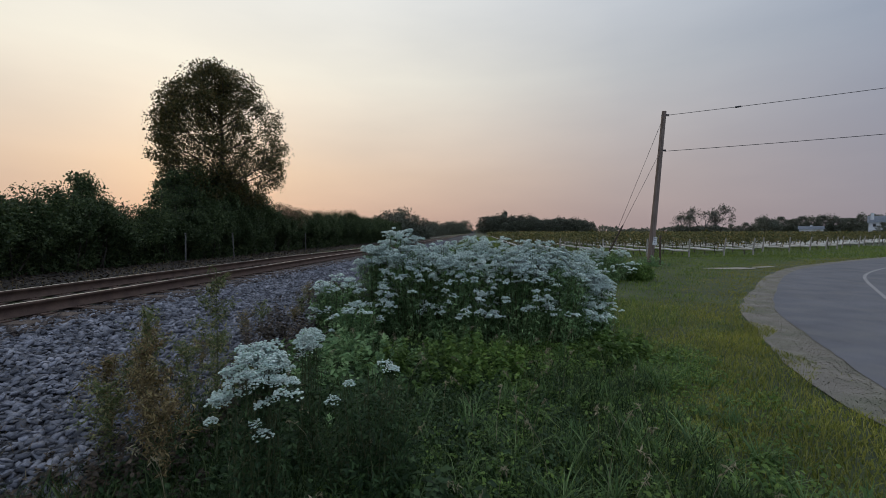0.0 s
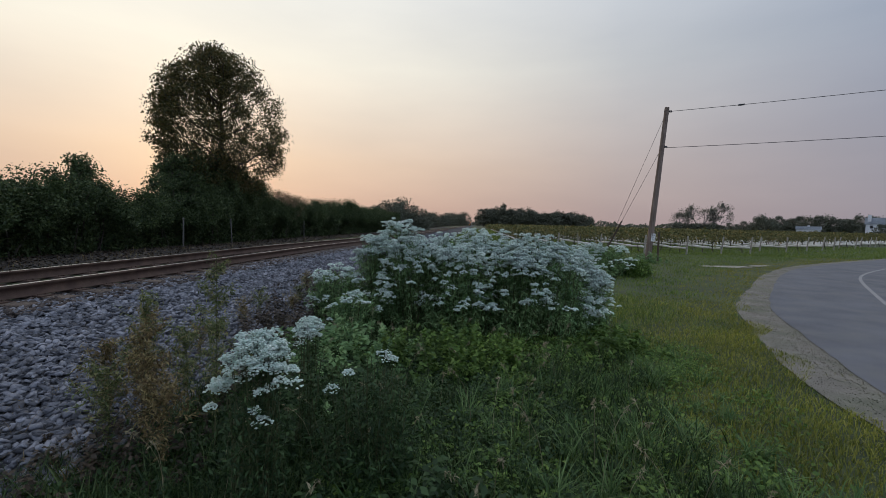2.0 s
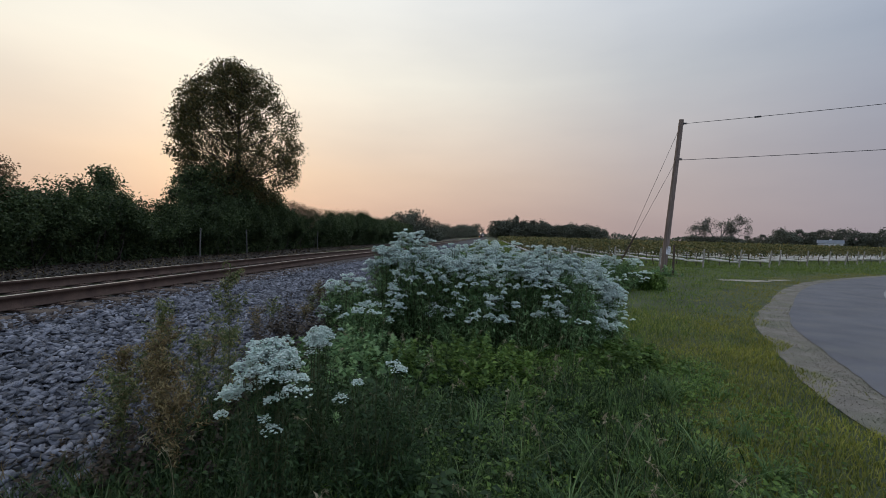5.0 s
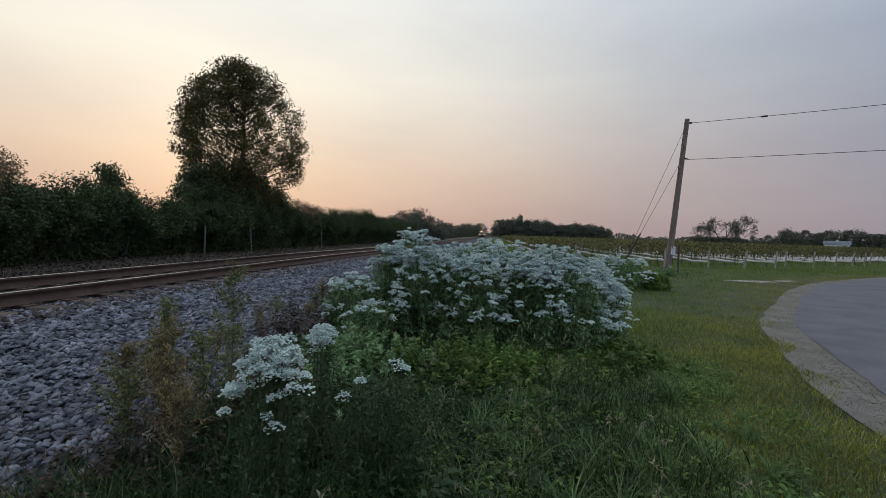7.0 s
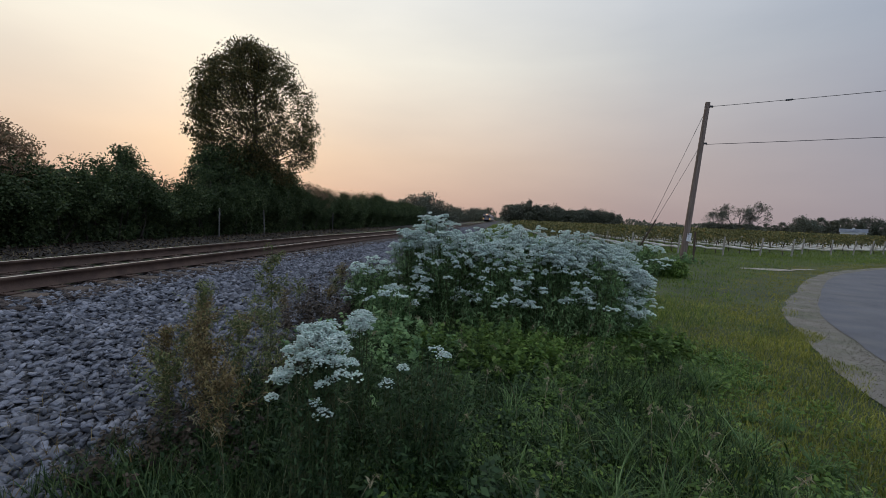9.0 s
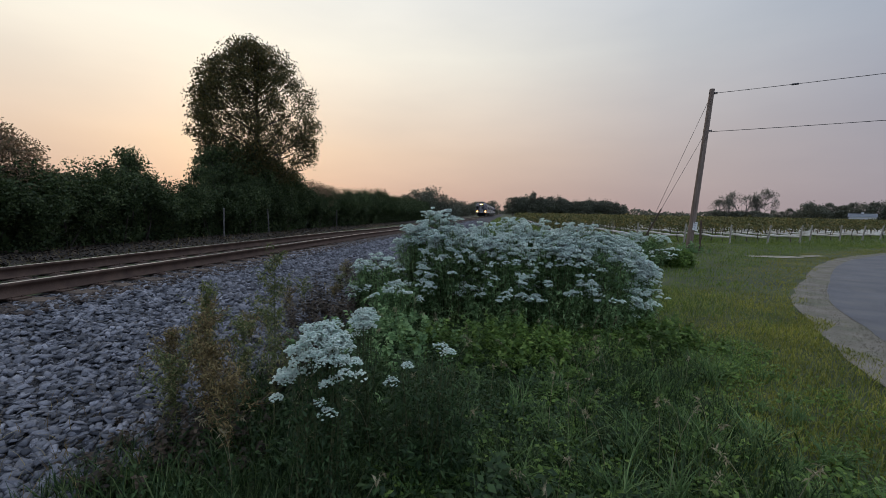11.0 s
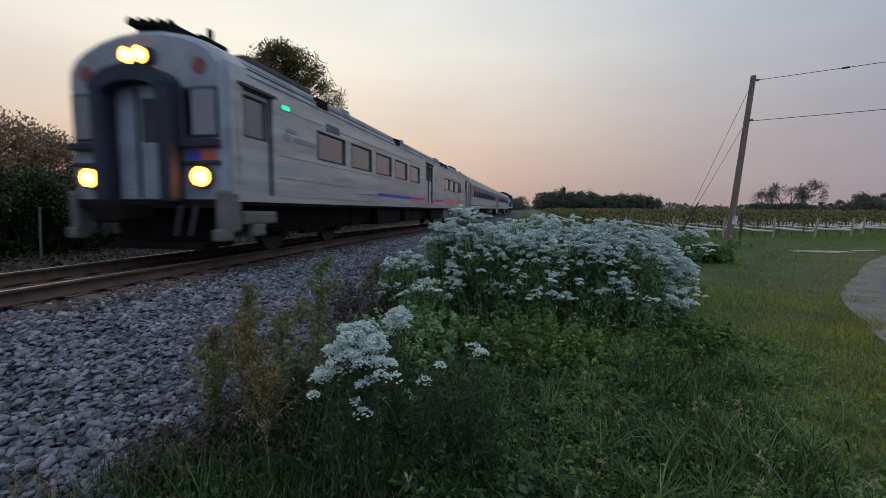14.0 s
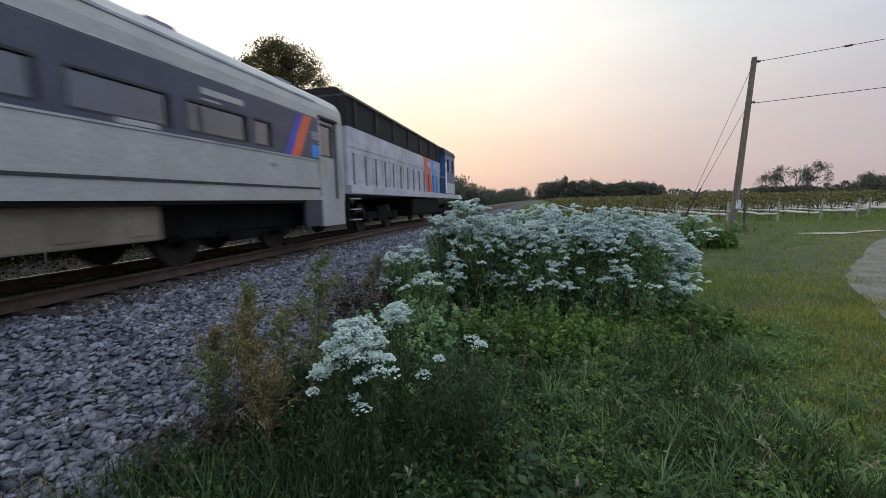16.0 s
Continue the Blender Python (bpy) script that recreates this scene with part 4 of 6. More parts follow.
    for y in (5.2, 9.8, 15.5, 20.4, 23.4):
        bm = bmesh.new()
        box(bm, 1.12, 1.34, y, y + 0.5, 3.5, 3.59, 0.02)
        part("roof_vent", bm, M["letter"], top)
    end_frame(top, 0.1, -1, M["silver"])
    end_frame(top, L - 0.1, 1, M["silver"])
    bogie(top, 3.5)
    bogie(top, L - 3.5)
    under_boxes(top, [(6.4, 8.2, 0.5, 1.0, M["dark"]), (9.0, 12.5, 0.62, 1.0, M["dark"]), (16.4, 17.1, 0.5, 0.98, M["equip"]), (17.9, 20.25, 0.5, 1.0, M["tan"])])
    for a in (0.3, 1.18, L - 1.4, L - 0.32):
        grab_rails(top, [(HALF + 0.03, a, 1.15, 2.3)])
    return top


def make_loco():
    L = 17.6
    top = thing("locomotive", "grimy white diesel locomotive with a black roof and blue cab", "locomotive", group="")
    bm = bmesh.new()
    box(bm, -1.5, 1.5, 0.0, L, 1.2, 1.46, 0.02)
    part("frame_sill", bm, M["loco_white"], top, "white running board sill")
    bm = bmesh.new()
    box(bm, -1.18, 1.18, 0.5, 12.6, 1.46, 3.2, 0.05)
    hood = part("hood", bm, M["loco_white"], top, "grimy white engine hood")
    bm = bmesh.new()
    box(bm, 1.18, 1.2, 0.5, 12.6, 2.6, 3.19, 0.008)
    part("hood_panel", bm, M["loco_white"], hood, "streaked white upper hood panel")
    for k in range(14):
        bm = bmesh.new()
        y = 0.8 + k * 0.83
        box(bm, 1.18, 1.2, y, y + 0.76, 1.6, 2.55, 0.012)
        part("hood_door", bm, M["loco_white"], hood)
    for k in range(9):
        bm = bmesh.new()
        y = 1.2 + k * 1.22
        box(bm, 1.19, 1.208, y, y + 0.5, 2.75, 3.02, 0.01)
        part("hood_grille", bm, M["loco_white"], hood)
    bm = bmesh.new()
    prof = [(1.22, 3.2), (1.22, 4.02), (0.95, 4.26), (-0.95, 4.26), (-1.22, 4.02), (-1.22, 3.2)]
    a = [bm.verts.new((x, 0.45, z)) for x, z in prof]
    b = [bm.verts.new((x, 12.5, z)) for x, z in prof]
    for j in range(5):
        bm.faces.new((a[j], a[j + 1], b[j + 1], b[j]))
    bm.faces.new(a[::-1])
    bm.faces.new(b)
    part("hood_top", bm, M["soot"], top, "sooty black upper hood")
    for y in (1.6, 3.4, 5.2, 8.4):
        bm = bmesh.new()
        cyl(bm, (0, y, 4.2), (0, y, 4.42), 0.62, 0.6, 20)
        part("roof_fan", bm, M["loco_black"], top)
    bm = bmesh.new()
    box(bm, -1.27, 1.29, 0.45, 12.5, 4.0, 4.07, 0.01)
    part("hood_edge", bm, M["tan"], top)
    for y0, w, mat in ((8.9, 1.3, M["red_stripe"]), (10.35, 0.9, M["sky_blue"])):
        bm = bmesh.new()
        x = 1.206
        vs = [bm.verts.new(p) for p in ((x, y0 + 0.5, 1.5), (x, y0 + 0.5 + w, 1.5), (x, y0 + w, 3.18), (x, y0, 3.18))]
        bm.faces.new(vs)
        part("slant_stripe", bm, mat, top)
    bm = bmesh.new()
    side_wall(bm, 12.6, 15.4, 1.46, 3.75, [(13.0, 13.7, 2.75, 3.45), (14.2, 15.0, 2.75, 3.45)], x=1.5, deep=0.08)
    side_wall(bm, 12.6, 15.4, 1.46, 3.75, [(13.0, 13.7, 2.75, 3.45), (14.2, 15.0, 2.75, 3.45)], x=-1.5, deep=-0.08)
    box(bm, -1.5, 1.5, 15.36, 15.4, 1.46, 3.75)
    box(bm, -1.5, 1.5, 12.6, 12.64, 1.46, 3.75)
    cab = part("cab", bm, M["loco_blue"], top, "blue driving cab")
    bm = bmesh.new()
    va = [(1.55, 3.75), (1.45, 4.0), (0.9, 4.25), (-0.9, 4.25), (-1.45, 4.0), (-1.55, 3.75)]
    a = [bm.verts.new((x, 12.5, z)) for x, z in va]
    b = [bm.verts.new((x, 15.55, z)) for x, z in va]
    for j in range(6):
        bm.faces.new((a[j], a[(j + 1) % 6], b[(j + 1) % 6], b[j]))
    bm.faces.new(a[::-1])
    bm.faces.new(b)
    part("cab_roof", bm, M["loco_black"], cab)
    for a, b in ((13.0, 13.7), (14.2, 15.0)):
        bm = bmesh.new()
        box(bm, 1.43, 1.442, a, b, 2.75, 3.45)
        part("cab_pane", bm, M["glass"], cab)
    bm = bmesh.new()
    box(bm, -1.1, 1.1, 15.4, 17.1, 1.46, 2.55, 0.1)
    part("short_nose", bm, M["loco_white"], top)
    for y in (0.9, 2.6, 4.4, 6.3, 8.1, 9.9, 11.6):
        bm = bmesh.new()
        box(bm, 1.2, 1.3, y, y + 0.1, 3.25, 4.0, 0.01)
        part("hood_bracket", bm, M["loco_black"], top)
    bm = bmesh.new()
    box(bm, 1.5, 1.512, 12.7, 15.3, 1.5, 2.1, 0.004)
    part("cab_panel", bm, M["loco_white"], cab, "white lower cab panel")
    bm = bmesh.new()
    box(bm, 1.46, 1.52, 12.62, 12.9, 1.5, 3.2, 0.01)
    part("cab_corner_trim", bm, M["white"], cab)
    # handrails
    for k in range(15):
        y = 0.3 + k * 0.86
        bm = bmesh.new()
        cyl(bm, (1.46, y, 1.46), (1.46, y, 2.36), 0.018, sides=6)
        part("handrail_post", bm, M["rubber"], top)
    bm = bmesh.new()
    cyl(bm, (1.46, 0.3, 2.36), (1.46, 12.5, 2.36), 0.018, sides=6)
    part("handrail", bm, M["loco_white"], top)
    bm = bmesh.new()
    cyl(bm, (-1.05, 8.8, 0.75), (1.05, 8.8, 0.75), 0.1)
    box(bm, -1.35, 1.4, 6.3, 11.2, 0.4, 1.15, 0.12)
    part("fuel_tank", bm, M["dark"], top, "black fuel tank")
    for y in (0.3, L - 0.5):
        for z in (0.45, 0.75, 1.05):
            bm = bmesh.new()
            box(bm, 1.2, 1.52, y - 0.25, y + 0.25, z, z + 0.03)
            part("step", bm, M["loco_white"], top)
    bm = bmesh.new()
    box(bm, -1.4, 1.4, -0.1, 0.05, 0.35, 1.2, 0.03)
    box(bm, -0.15, 0.15, -0.6, 0.0, 0.7, 0.98, 0.04)
    part("coupler_pilot", bm, M["dark"], top)
    bogie(top, 3.4)
    bogie(top, L - 3.4)
    return top


SPEED, NOSE14 = 37.0, 5.5
cab_car = make_cab_car()
coach_front = make_coach("silver commuter coach with dark window band, behind the cab car")
coach_rear = copy_thing(coach_front, Matrix())
tagged(coach_rear, "silver commuter coach with dark window band, next to the locomotive")
locomotive = make_loco()
TRAIN = [(cab_car, 0.0, 25.9), (coach_front, 26.1, 25.9), (coach_rear, 52.65, 25.9), (locomotive, 79.0, 17.6)]


def motions():
    """The train runs in towards the camera along the track and passes."""
    turn = math.degrees(math.atan(SLOPE))
    times = [0.5 * k for k in range(26)] + [12.5 + 0.125 * k for k in range(1, 29)]
    for ob, back, length in TRAIN:
        rows = []
        for t in times:
            s = NOSE14 - SPEED * (t - 14.0) + back
            za, zb = float(rail_z(s + 3.5)), float(rail_z(s + length - 3.5))
            pitch = math.degrees(math.atan2(zb - za, length - 7.0))
            z0 = za - 3.5 * (zb - za) / (length - 7.0)
            rows.append((t, pose(track_x(s), s, z0, pitch, 0, turn)))
        walk(ob, rows)
    sway()

# ---- trees, hedge and far woods ----
OCT_V = [(1, 0, 0), (0, 1, 0), (-1, 0, 0), (0, -1, 0), (0, 0, 0.6), (0, 0, -0.5)]
OCT_F = [(0, 1, 4), (1, 2, 4), (2, 3, 4), (3, 0, 4), (1, 0, 5), (2, 1, 5), (3, 2, 5), (0, 3, 5)]
BLADE_V = [(-0.5, 0, 0), (0.5, 0, 0), (-0.42, 0.12, 0.45), (0.42, 0.12, 0.45), (-0.25, 0.36, 0.8), (0.25, 0.36, 0.8), (-0.03, 0.7, 0.98), (0.03, 0.7, 0.98)]
BLADE_F = [(0, 1, 3, 2), (2, 3, 5, 4), (4, 5, 7, 6)]


def limb(r, a, b, r0, r1, sag=0.12, steps=5):
    a, b = np.asarray(a, float), np.asarray(b, float)
    t = np.linspace(0, 1, steps)[:, None]
    mid = (a + b) / 2 + r.normal(0, sag, 3) * np.linalg.norm(b - a) * np.array([1, 1, 0.5]) + np.array([0, 0, -0.08]) * np.linalg.norm(b - a)
    P = (1 - t) ** 2 * a + 2 * t * (1 - t) * mid + t ** 2 * b
    return tube_np(P, np.linspace(r0, r1, steps), 5)


def tree_meshes(name, height, base, profile, clumps, leaves, size, clump_r, seed, leaf_mat, bark, trunk_r=0.25, tmpl=LEAF_V, gaps=-9.0, tilt=1.3, limbed=1.0):
    """Trunk with limbs, and a crown of leaf clumps inside a radius profile over the height."""
    r = np.random.default_rng(seed)
    trunk_top = np.array([r.normal(0, 0.03) * height, r.normal(0, 0.03) * height, height * 0.82])
    zs = np.linspace(0, 1, 8)[:, None]
    P = zs * trunk_top + np.c_[r.normal(0, 0.012 * height, (8, 2)) * zs, np.zeros(8)]
    wood = [tube_np(P, trunk_r * (1 - 0.85 * zs[:, 0]), 8)]
    pv = []
    for i in range(clumps):
        q = r.uniform(0, 1) ** 0.9
        if r.uniform() > 0.25 + 0.75 * np.interp(q, profile[0], profile[1]) / max(profile[1]):
            continue
        z = base + q * (height - base)
        rad = np.interp(q, profile[0], profile[1]) * (0.88 + 0.3 * r.uniform() if r.uniform() < 0.75 else r.uniform(0.1, 0.7)) * (1 - 0.12 * r.uniform())
        a = r.uniform(0, 2 * np.pi)
        rad *= 1 + 0.13 * math.sin(3 * a + seed) + 0.08 * math.sin(5 * a + 7 * q)
        c = np.array([rad * math.cos(a), rad * math.sin(a), z])
        if q < 0.75 and math.sin(1.7 * c[0] + seed) * math.sin(1.6 * c[1] + 1) + 0.8 * math.sin(2.3 * z + c[0]) * math.sin(1.9 * c[1] - z) < gaps:
            continue
        at = min(max(0.2, (z - rad * 0.55) / height), 0.8)
        start = np.array([np.interp(at / 0.82, zs[:, 0], P[:, k]) for k in range(3)])
        if r.uniform() < limbed:
            wood.append(limb(r, start, c, trunk_r * 0.26 * (1 - at * 0.6), 0.008, 0.12, 6))
        for _ in range(3 if limbed == 1.0 else 1):
            wood.append(limb(r, start + (c - start) * r.uniform(0.75, 0.95), c + r.normal(0, clump_r * 0.7, 3), trunk_r * 0.06, 0.006, steps=3))
        n = int(leaves * r.uniform(0.5, 1.4))
        w = r.normal(0, 1, (n, 3))
        w *= (r.uniform(0, 1, (n, 1)) ** 0.5 * 2.0) / np.linalg.norm(w, axis=1, keepdims=True)
        pv.append(c + w * clump_r * np.array([1, 1, 0.75]))
    pos = np.concatenate(pv)
    v, f = scatter(tmpl, LEAF_F, pos, rotations(len(pos), tilt, r), size * r.uniform(0.6, 1.35, len(pos)))
    wv, wf = join_np(*wood)
    return mesh_np(name + "_trunk", wv, wf, [bark], smooth=True), mesh_np(name + "_crown", v, f, [leaf_mat])


def plant_tree(name, meshes, m, label, category="tree", group=""):
    top = thing(name, label, category, m, group)
    mesh_part("trunk", meshes[0], top)
    mesh_part("crown", meshes[1], top)
    return top


def edge_at(u, y, z=0.32):
    return (u - OFFSET - SLOPE * y, y, z)


BIG = ([0, 0.13, 0.29, 0.46, 0.67, 0.88, 0.95, 1.0], [2.0, 2.7, 3.1, 3.15, 2.75, 1.85, 1.15, 0.15])
big = tree_meshes("maple", 11.15, 3.0, BIG, 940, 74, 0.125, 0.26, 5, M["leaf_tree"], M["bark"], 0.3, gaps=-1.32, limbed=0.10)
plant_tree("shade_tree", big, pose(-16.88, 22.76, 0.3, 0, 0, 220), "tall round-crowned maple, dark against the sunset above the hedge")
SMALL = ([0, 0.3, 0.6, 1.0], [0.5, 0.9, 0.75, 0.15])
small = tree_meshes("sapling", 3.5, 1.2, SMALL, 80, 120, 0.095, 0.2, 8, M["leaf_hedge"], M["bark"], 0.08)
twiggy = tree_meshes("twiggy", 4.0, 1.4, ([0, 0.3, 0.6, 1.0], [0.9, 1.4, 1.2, 0.3]), 130, 95, 0.085, 0.26, 9, M["leaf_russet"], M["bark"], 0.08)
G = "saplings standing out of the hedge"
plant_tree("sapling", small, pose(*edge_at(-8.4, 13.9), 0, 0, 0), "small leafy sapling growing out of the dark hedge", group=G)
for u, y, k, rz in ((-8.2, 18.4, 0.9, 150), (-8.0, 26.5, 1.1, 20), (-7.6, 21.5, 1.1, 250), (-8.5, 25.0, 0.95, 300), (-8.7, 19.3, 1.25, 70), (-9.0, 21.0, 1.42, 200), (-8.9, 23.0, 1.45, 110), (-8.7, 25.4, 1.3, 330)):
    o = plant_tree("sapling", small, pose(*edge_at(u, y), 0, 0, rz) @ Matrix.Scale(k, 4), "small leafy sapling growing out of the dark hedge", group=G)
for u, y, k, rz in ((-8.6, 9.5, 0.9, 0), (-8.6, 8.2, 1.0, 100), (-8.6, 10.6, 0.62, 40), (-8.0, 29.5, 0.85, 60), (-8.3, 33.5, 0.8, 160), (-8.0, 5.6, 1.1, 200), (-8.2, 4.2, 1.1, 30)):
    plant_tree("sapling", twiggy, pose(*edge_at(u, y), 0, 0, rz) @ Matrix.Scale(k, 4), "thin twiggy sapling with reddish leaves above the hedge", group="twiggy saplings above the hedge")


def hedge_meshes(seed, n=27000, L=5.2, D=2.4, H=2.15):
    """A stretch of hedge overgrown with vines: bulging front, ragged top, dark inside."""
    r = np.random.default_rng(seed)
    y = r.uniform(-L / 2, L / 2, n)
    q = r.uniform(0, 1, n)
    bump = 0.3 * np.sin(y * 1.7 + seed) + 0.26 * np.sin(y * 3.9 + 2 * seed) + 0.16 * np.sin(y * 8.3 + seed)
    h = H + bump
    ang = q * np.pi * 0.62
    front = D / 2 + 0.3 * np.sin(y * 2.3 + q * 5 + seed) + 0.24 * np.sin(y * 5.1 - q * 11 + 3 * seed) + 0.16 * np.sin(y * 9.7 + q * 17)
    x = np.sign(np.cos(ang)) * np.abs(np.cos(ang)) ** 0.5 * front + r.normal(0, 0.14, n)
    x = np.where(q > 0.8, r.uniform(-D / 2, D / 2, n), x)
    z = np.where(q > 0.8, h + r.normal(0, 0.13, n), np.sin(np.minimum(ang, np.pi / 2)) ** 0.9 * h + r.normal(0, 0.12, n))
    z = np.maximum(z, 0.05)
    # vines hang over the top and leave a thin, set-back skirt below
    up = np.clip((z / h - 0.32) / 0.33, 0, 1)
    x = np.where(x > 0, x * (0.5 + 0.5 * up * up * (3 - 2 * up)), x)
    keep = r.uniform(0, 1, n) < 0.45 + 0.55 * up
    x, y, z = x[keep], y[keep], z[keep]
    n = len(x)
    pos = np.stack([x, y, z], 1)
    v, f = scatter(LEAF_V, LEAF_F, pos, rotations(n, 1.2, r), 0.075 * r.uniform(0.5, 1.6, n))
    wood, shoots = [], []
    for k in range(34):
        a = np.array([r.uniform(-0.8, 0.6), r.uniform(-L / 2, L / 2), 0])
        b = a + np.array([r.normal(0, 0.4), r.normal(0, 0.5), r.uniform(1.8, H + 0.5)])
        wood.append(limb(r, a, b, 0.035, 0.008))
    for k in range(14):
        a = np.array([r.uniform(-0.6, 0.9), r.uniform(-L / 2, L / 2), H - 0.1])
        b = a + np.array([r.normal(0, 0.25), r.normal(0, 0.3), r.uniform(0.25, 0.7)])
        wood.append(limb(r, a, b, 0.012, 0.004))
        m = 22
        t = r.uniform(0.2, 1, m)[:, None]
        shoots.append(a + (b - a) * t + r.normal(0, 0.06, (m, 3)))
    sp = np.concatenate(shoots)
    v2, f2 = scatter(LEAF_V, LEAF_F, sp, rotations(len(sp), 1.2, r), 0.12 * r.uniform(0.6, 1.4, len(sp)))
    # dark tangle of stems inside
    tv, tf = scatter(LONG_V, LEAF_F, np.stack([r.uniform(-0.9, 0.5, 5000), r.uniform(-L / 2, L / 2, 5000), r.uniform(0, H, 5000)], 1), rotations(5000, 1.5, r), 0.4 * r.uniform(0.5, 1.4, 5000))
    wv, wf = join_np(*wood)
    lv, lf = join_np((v, f), (v2, f2), (tv, tf))
    return mesh_np("hedge_stems", wv, wf, [M["bark"]]), mesh_np("hedge_foliage", lv, lf, [M["leaf_hedge"]])


HEDGES = [hedge_meshes(s) for s in (1, 2, 3)]
hr = random.Random(5)
hy = -2.0
while hy < 105:
    k = 1.0 + hr.uniform(-0.14, 0.16) + (0.14 if hy > 20 else -0.12 if 6 < hy < 16 else 0)
    top = thing("hedge_shrub", "dense dark hedge shrub overgrown with vines beside the track", "hedge", pose(*edge_at(-7.7 + hr.uniform(-0.35, 0.3), hy), 0, 0, 3.66 + hr.uniform(-4, 4)) @ Matrix.Diagonal((1, 1, k, 1)), group="shrubs of the trackside hedge")
    st, fo = HEDGES[hr.randrange(3)]
    tagged(mesh_part("stem_clump", st, top), kind="stuff")
    mesh_part("foliage", fo, top)
    hy += 4.6

# fence posts before the hedge
M["dull_post"] = material("dull_galvanised_post", (0.09, 0.085, 0.08), (0.14, 0.13, 0.12), 0.8, 0.2, scale=3, fine=40, bump=0.2)
bm = bmesh.new()
cyl(bm, (0, 0, -0.3), (0, 0, 1.3), 0.03, 0.03, 10)
bmesh.ops.create_uvsphere(bm, u_segments=10, v_segments=5, radius=0.045, matrix=Matrix.Translation((0, 0, 1.3)))
post_src = part("fence_post", bm, M["dull_post"])
tagged(post_src, "thin grey metal fence post before the hedge", "fence post", "fence posts along the hedge")
post_src.matrix_basis = pose(*edge_at(-6.05, 16.4), 1, 2, 0)
for i, y in enumerate((7.5, 20.0, 29.3)):
    copy_thing(post_src, pose(*edge_at(-6.05 + 0.05 * (i % 2), y), (-2, 1, 3, -1, 2, 0)[i], (1, -2, 2, 1, -1, 2)[i], 0))

FAR_P = ([0, 0.25, 0.6, 0.85, 1.0], [0.55, 1.0, 0.95, 0.6, 0.15])


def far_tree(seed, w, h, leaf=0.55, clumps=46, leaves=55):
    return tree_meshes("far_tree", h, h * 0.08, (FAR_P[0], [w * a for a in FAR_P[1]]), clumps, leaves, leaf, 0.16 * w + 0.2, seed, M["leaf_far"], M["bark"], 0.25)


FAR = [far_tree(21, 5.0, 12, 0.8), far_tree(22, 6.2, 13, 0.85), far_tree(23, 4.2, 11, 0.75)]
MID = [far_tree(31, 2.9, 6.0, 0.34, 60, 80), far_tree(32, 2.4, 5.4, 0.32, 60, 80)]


def polar(az, d, z=0.0):
    return (d * math.sin(radians(az)), d * math.cos(radians(az)), z)


tr = random.Random(12)
GM = "trees where the hedge meets the distance"
for az, d, k in ((-17.3, 78, 0.85), (-15.6, 76, 1.0), (-13.8, 80, 1.0), (-12.2, 82, 0.9), (-11.0, 92, 0.7), (-10.3, 125, 0.8), (-9.4, 150, 0.9), (-8.4, 190, 1.05), (-7.6, 235, 1.25), (-6.9, 285, 1.5), (-6.3, 345, 1.75), (-5.9, 420, 1.8), (-5.75, 500, 1.9), (-5.35, 570, 2.9), (-6.3, 560, 2.5), (-19.5, 66, 0.6), (-21.5, 60, 0.55)):
    plant_tree("tree", MID[tr.randrange(2)], pose(*polar(az, d), 0, 0, tr.uniform(0, 360)) @ Matrix.Scale(k, 4), "leafy green tree at the far end of the hedge", group=GM)
GW = "trees of the far wood"
for i in range(40):
    az = -2.7 + 13.8 * i / 39
    k = 1.13 - 0.008 * i + tr.uniform(-0.1, 0.1)
    plant_tree("tree", FAR[tr.randrange(3)], pose(*polar(az, 318 + tr.uniform(-8, 8)), 0, 0, tr.uniform(0, 360)) @ Matrix.Scale(k * (1.0 if az < 10.5 else 0.8), 4), "dark tree in the wood across the vineyard", group=GW)
plant_tree("tree", FAR[0], pose(*polar(-0.1, 324), 0, 0, 0) @ Matrix.Diagonal((0.7, 0.7, 1.38, 1)), "taller tree rising out of the far wood", group=GW)
GR = "trees behind the barn"
for i in range(30):
    az = 26.0 + 0.62 * i
    k = (0.62 if az < 28.3 else 0.85 + 0.012 * (az - 28)) + tr.uniform(-0.08, 0.08)
    plant_tree("tree", FAR[tr.randrange(3)], pose(*polar(az, 365 + tr.uniform(-10, 30)), 0, 0, tr.uniform(0, 360)) @ Matrix.Scale(k, 4), "dark green tree behind the pale barn", group=GR)
for az, d, k in ((28.9, 300, 0.82), (29.6, 305, 0.7)):
    plant_tree("tree", FAR[1], pose(*polar(az, d), 0, 0, 30) @ Matrix.Scale(k, 4), "round green tree at the edge of the vineyard", group=GR)
for az, d, k in ((38.0, 285, 0.55), (25.4, 300, 0.4), (24.6, 320, 0.35)):
    plant_tree("tree", FAR[2], pose(*polar(az, d), 0, 0, 80) @ Matrix.Scale(k, 4), "low dark tree beyond the vineyard", group=GR)


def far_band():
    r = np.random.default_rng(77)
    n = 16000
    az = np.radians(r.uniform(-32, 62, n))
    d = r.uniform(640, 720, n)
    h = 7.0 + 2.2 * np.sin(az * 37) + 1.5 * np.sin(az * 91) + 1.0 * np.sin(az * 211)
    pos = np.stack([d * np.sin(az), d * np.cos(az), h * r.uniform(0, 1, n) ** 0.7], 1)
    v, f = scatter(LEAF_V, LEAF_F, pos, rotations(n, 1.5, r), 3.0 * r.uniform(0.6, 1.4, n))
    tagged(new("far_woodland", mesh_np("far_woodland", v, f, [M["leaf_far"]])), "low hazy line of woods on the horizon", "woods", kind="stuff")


far_band()


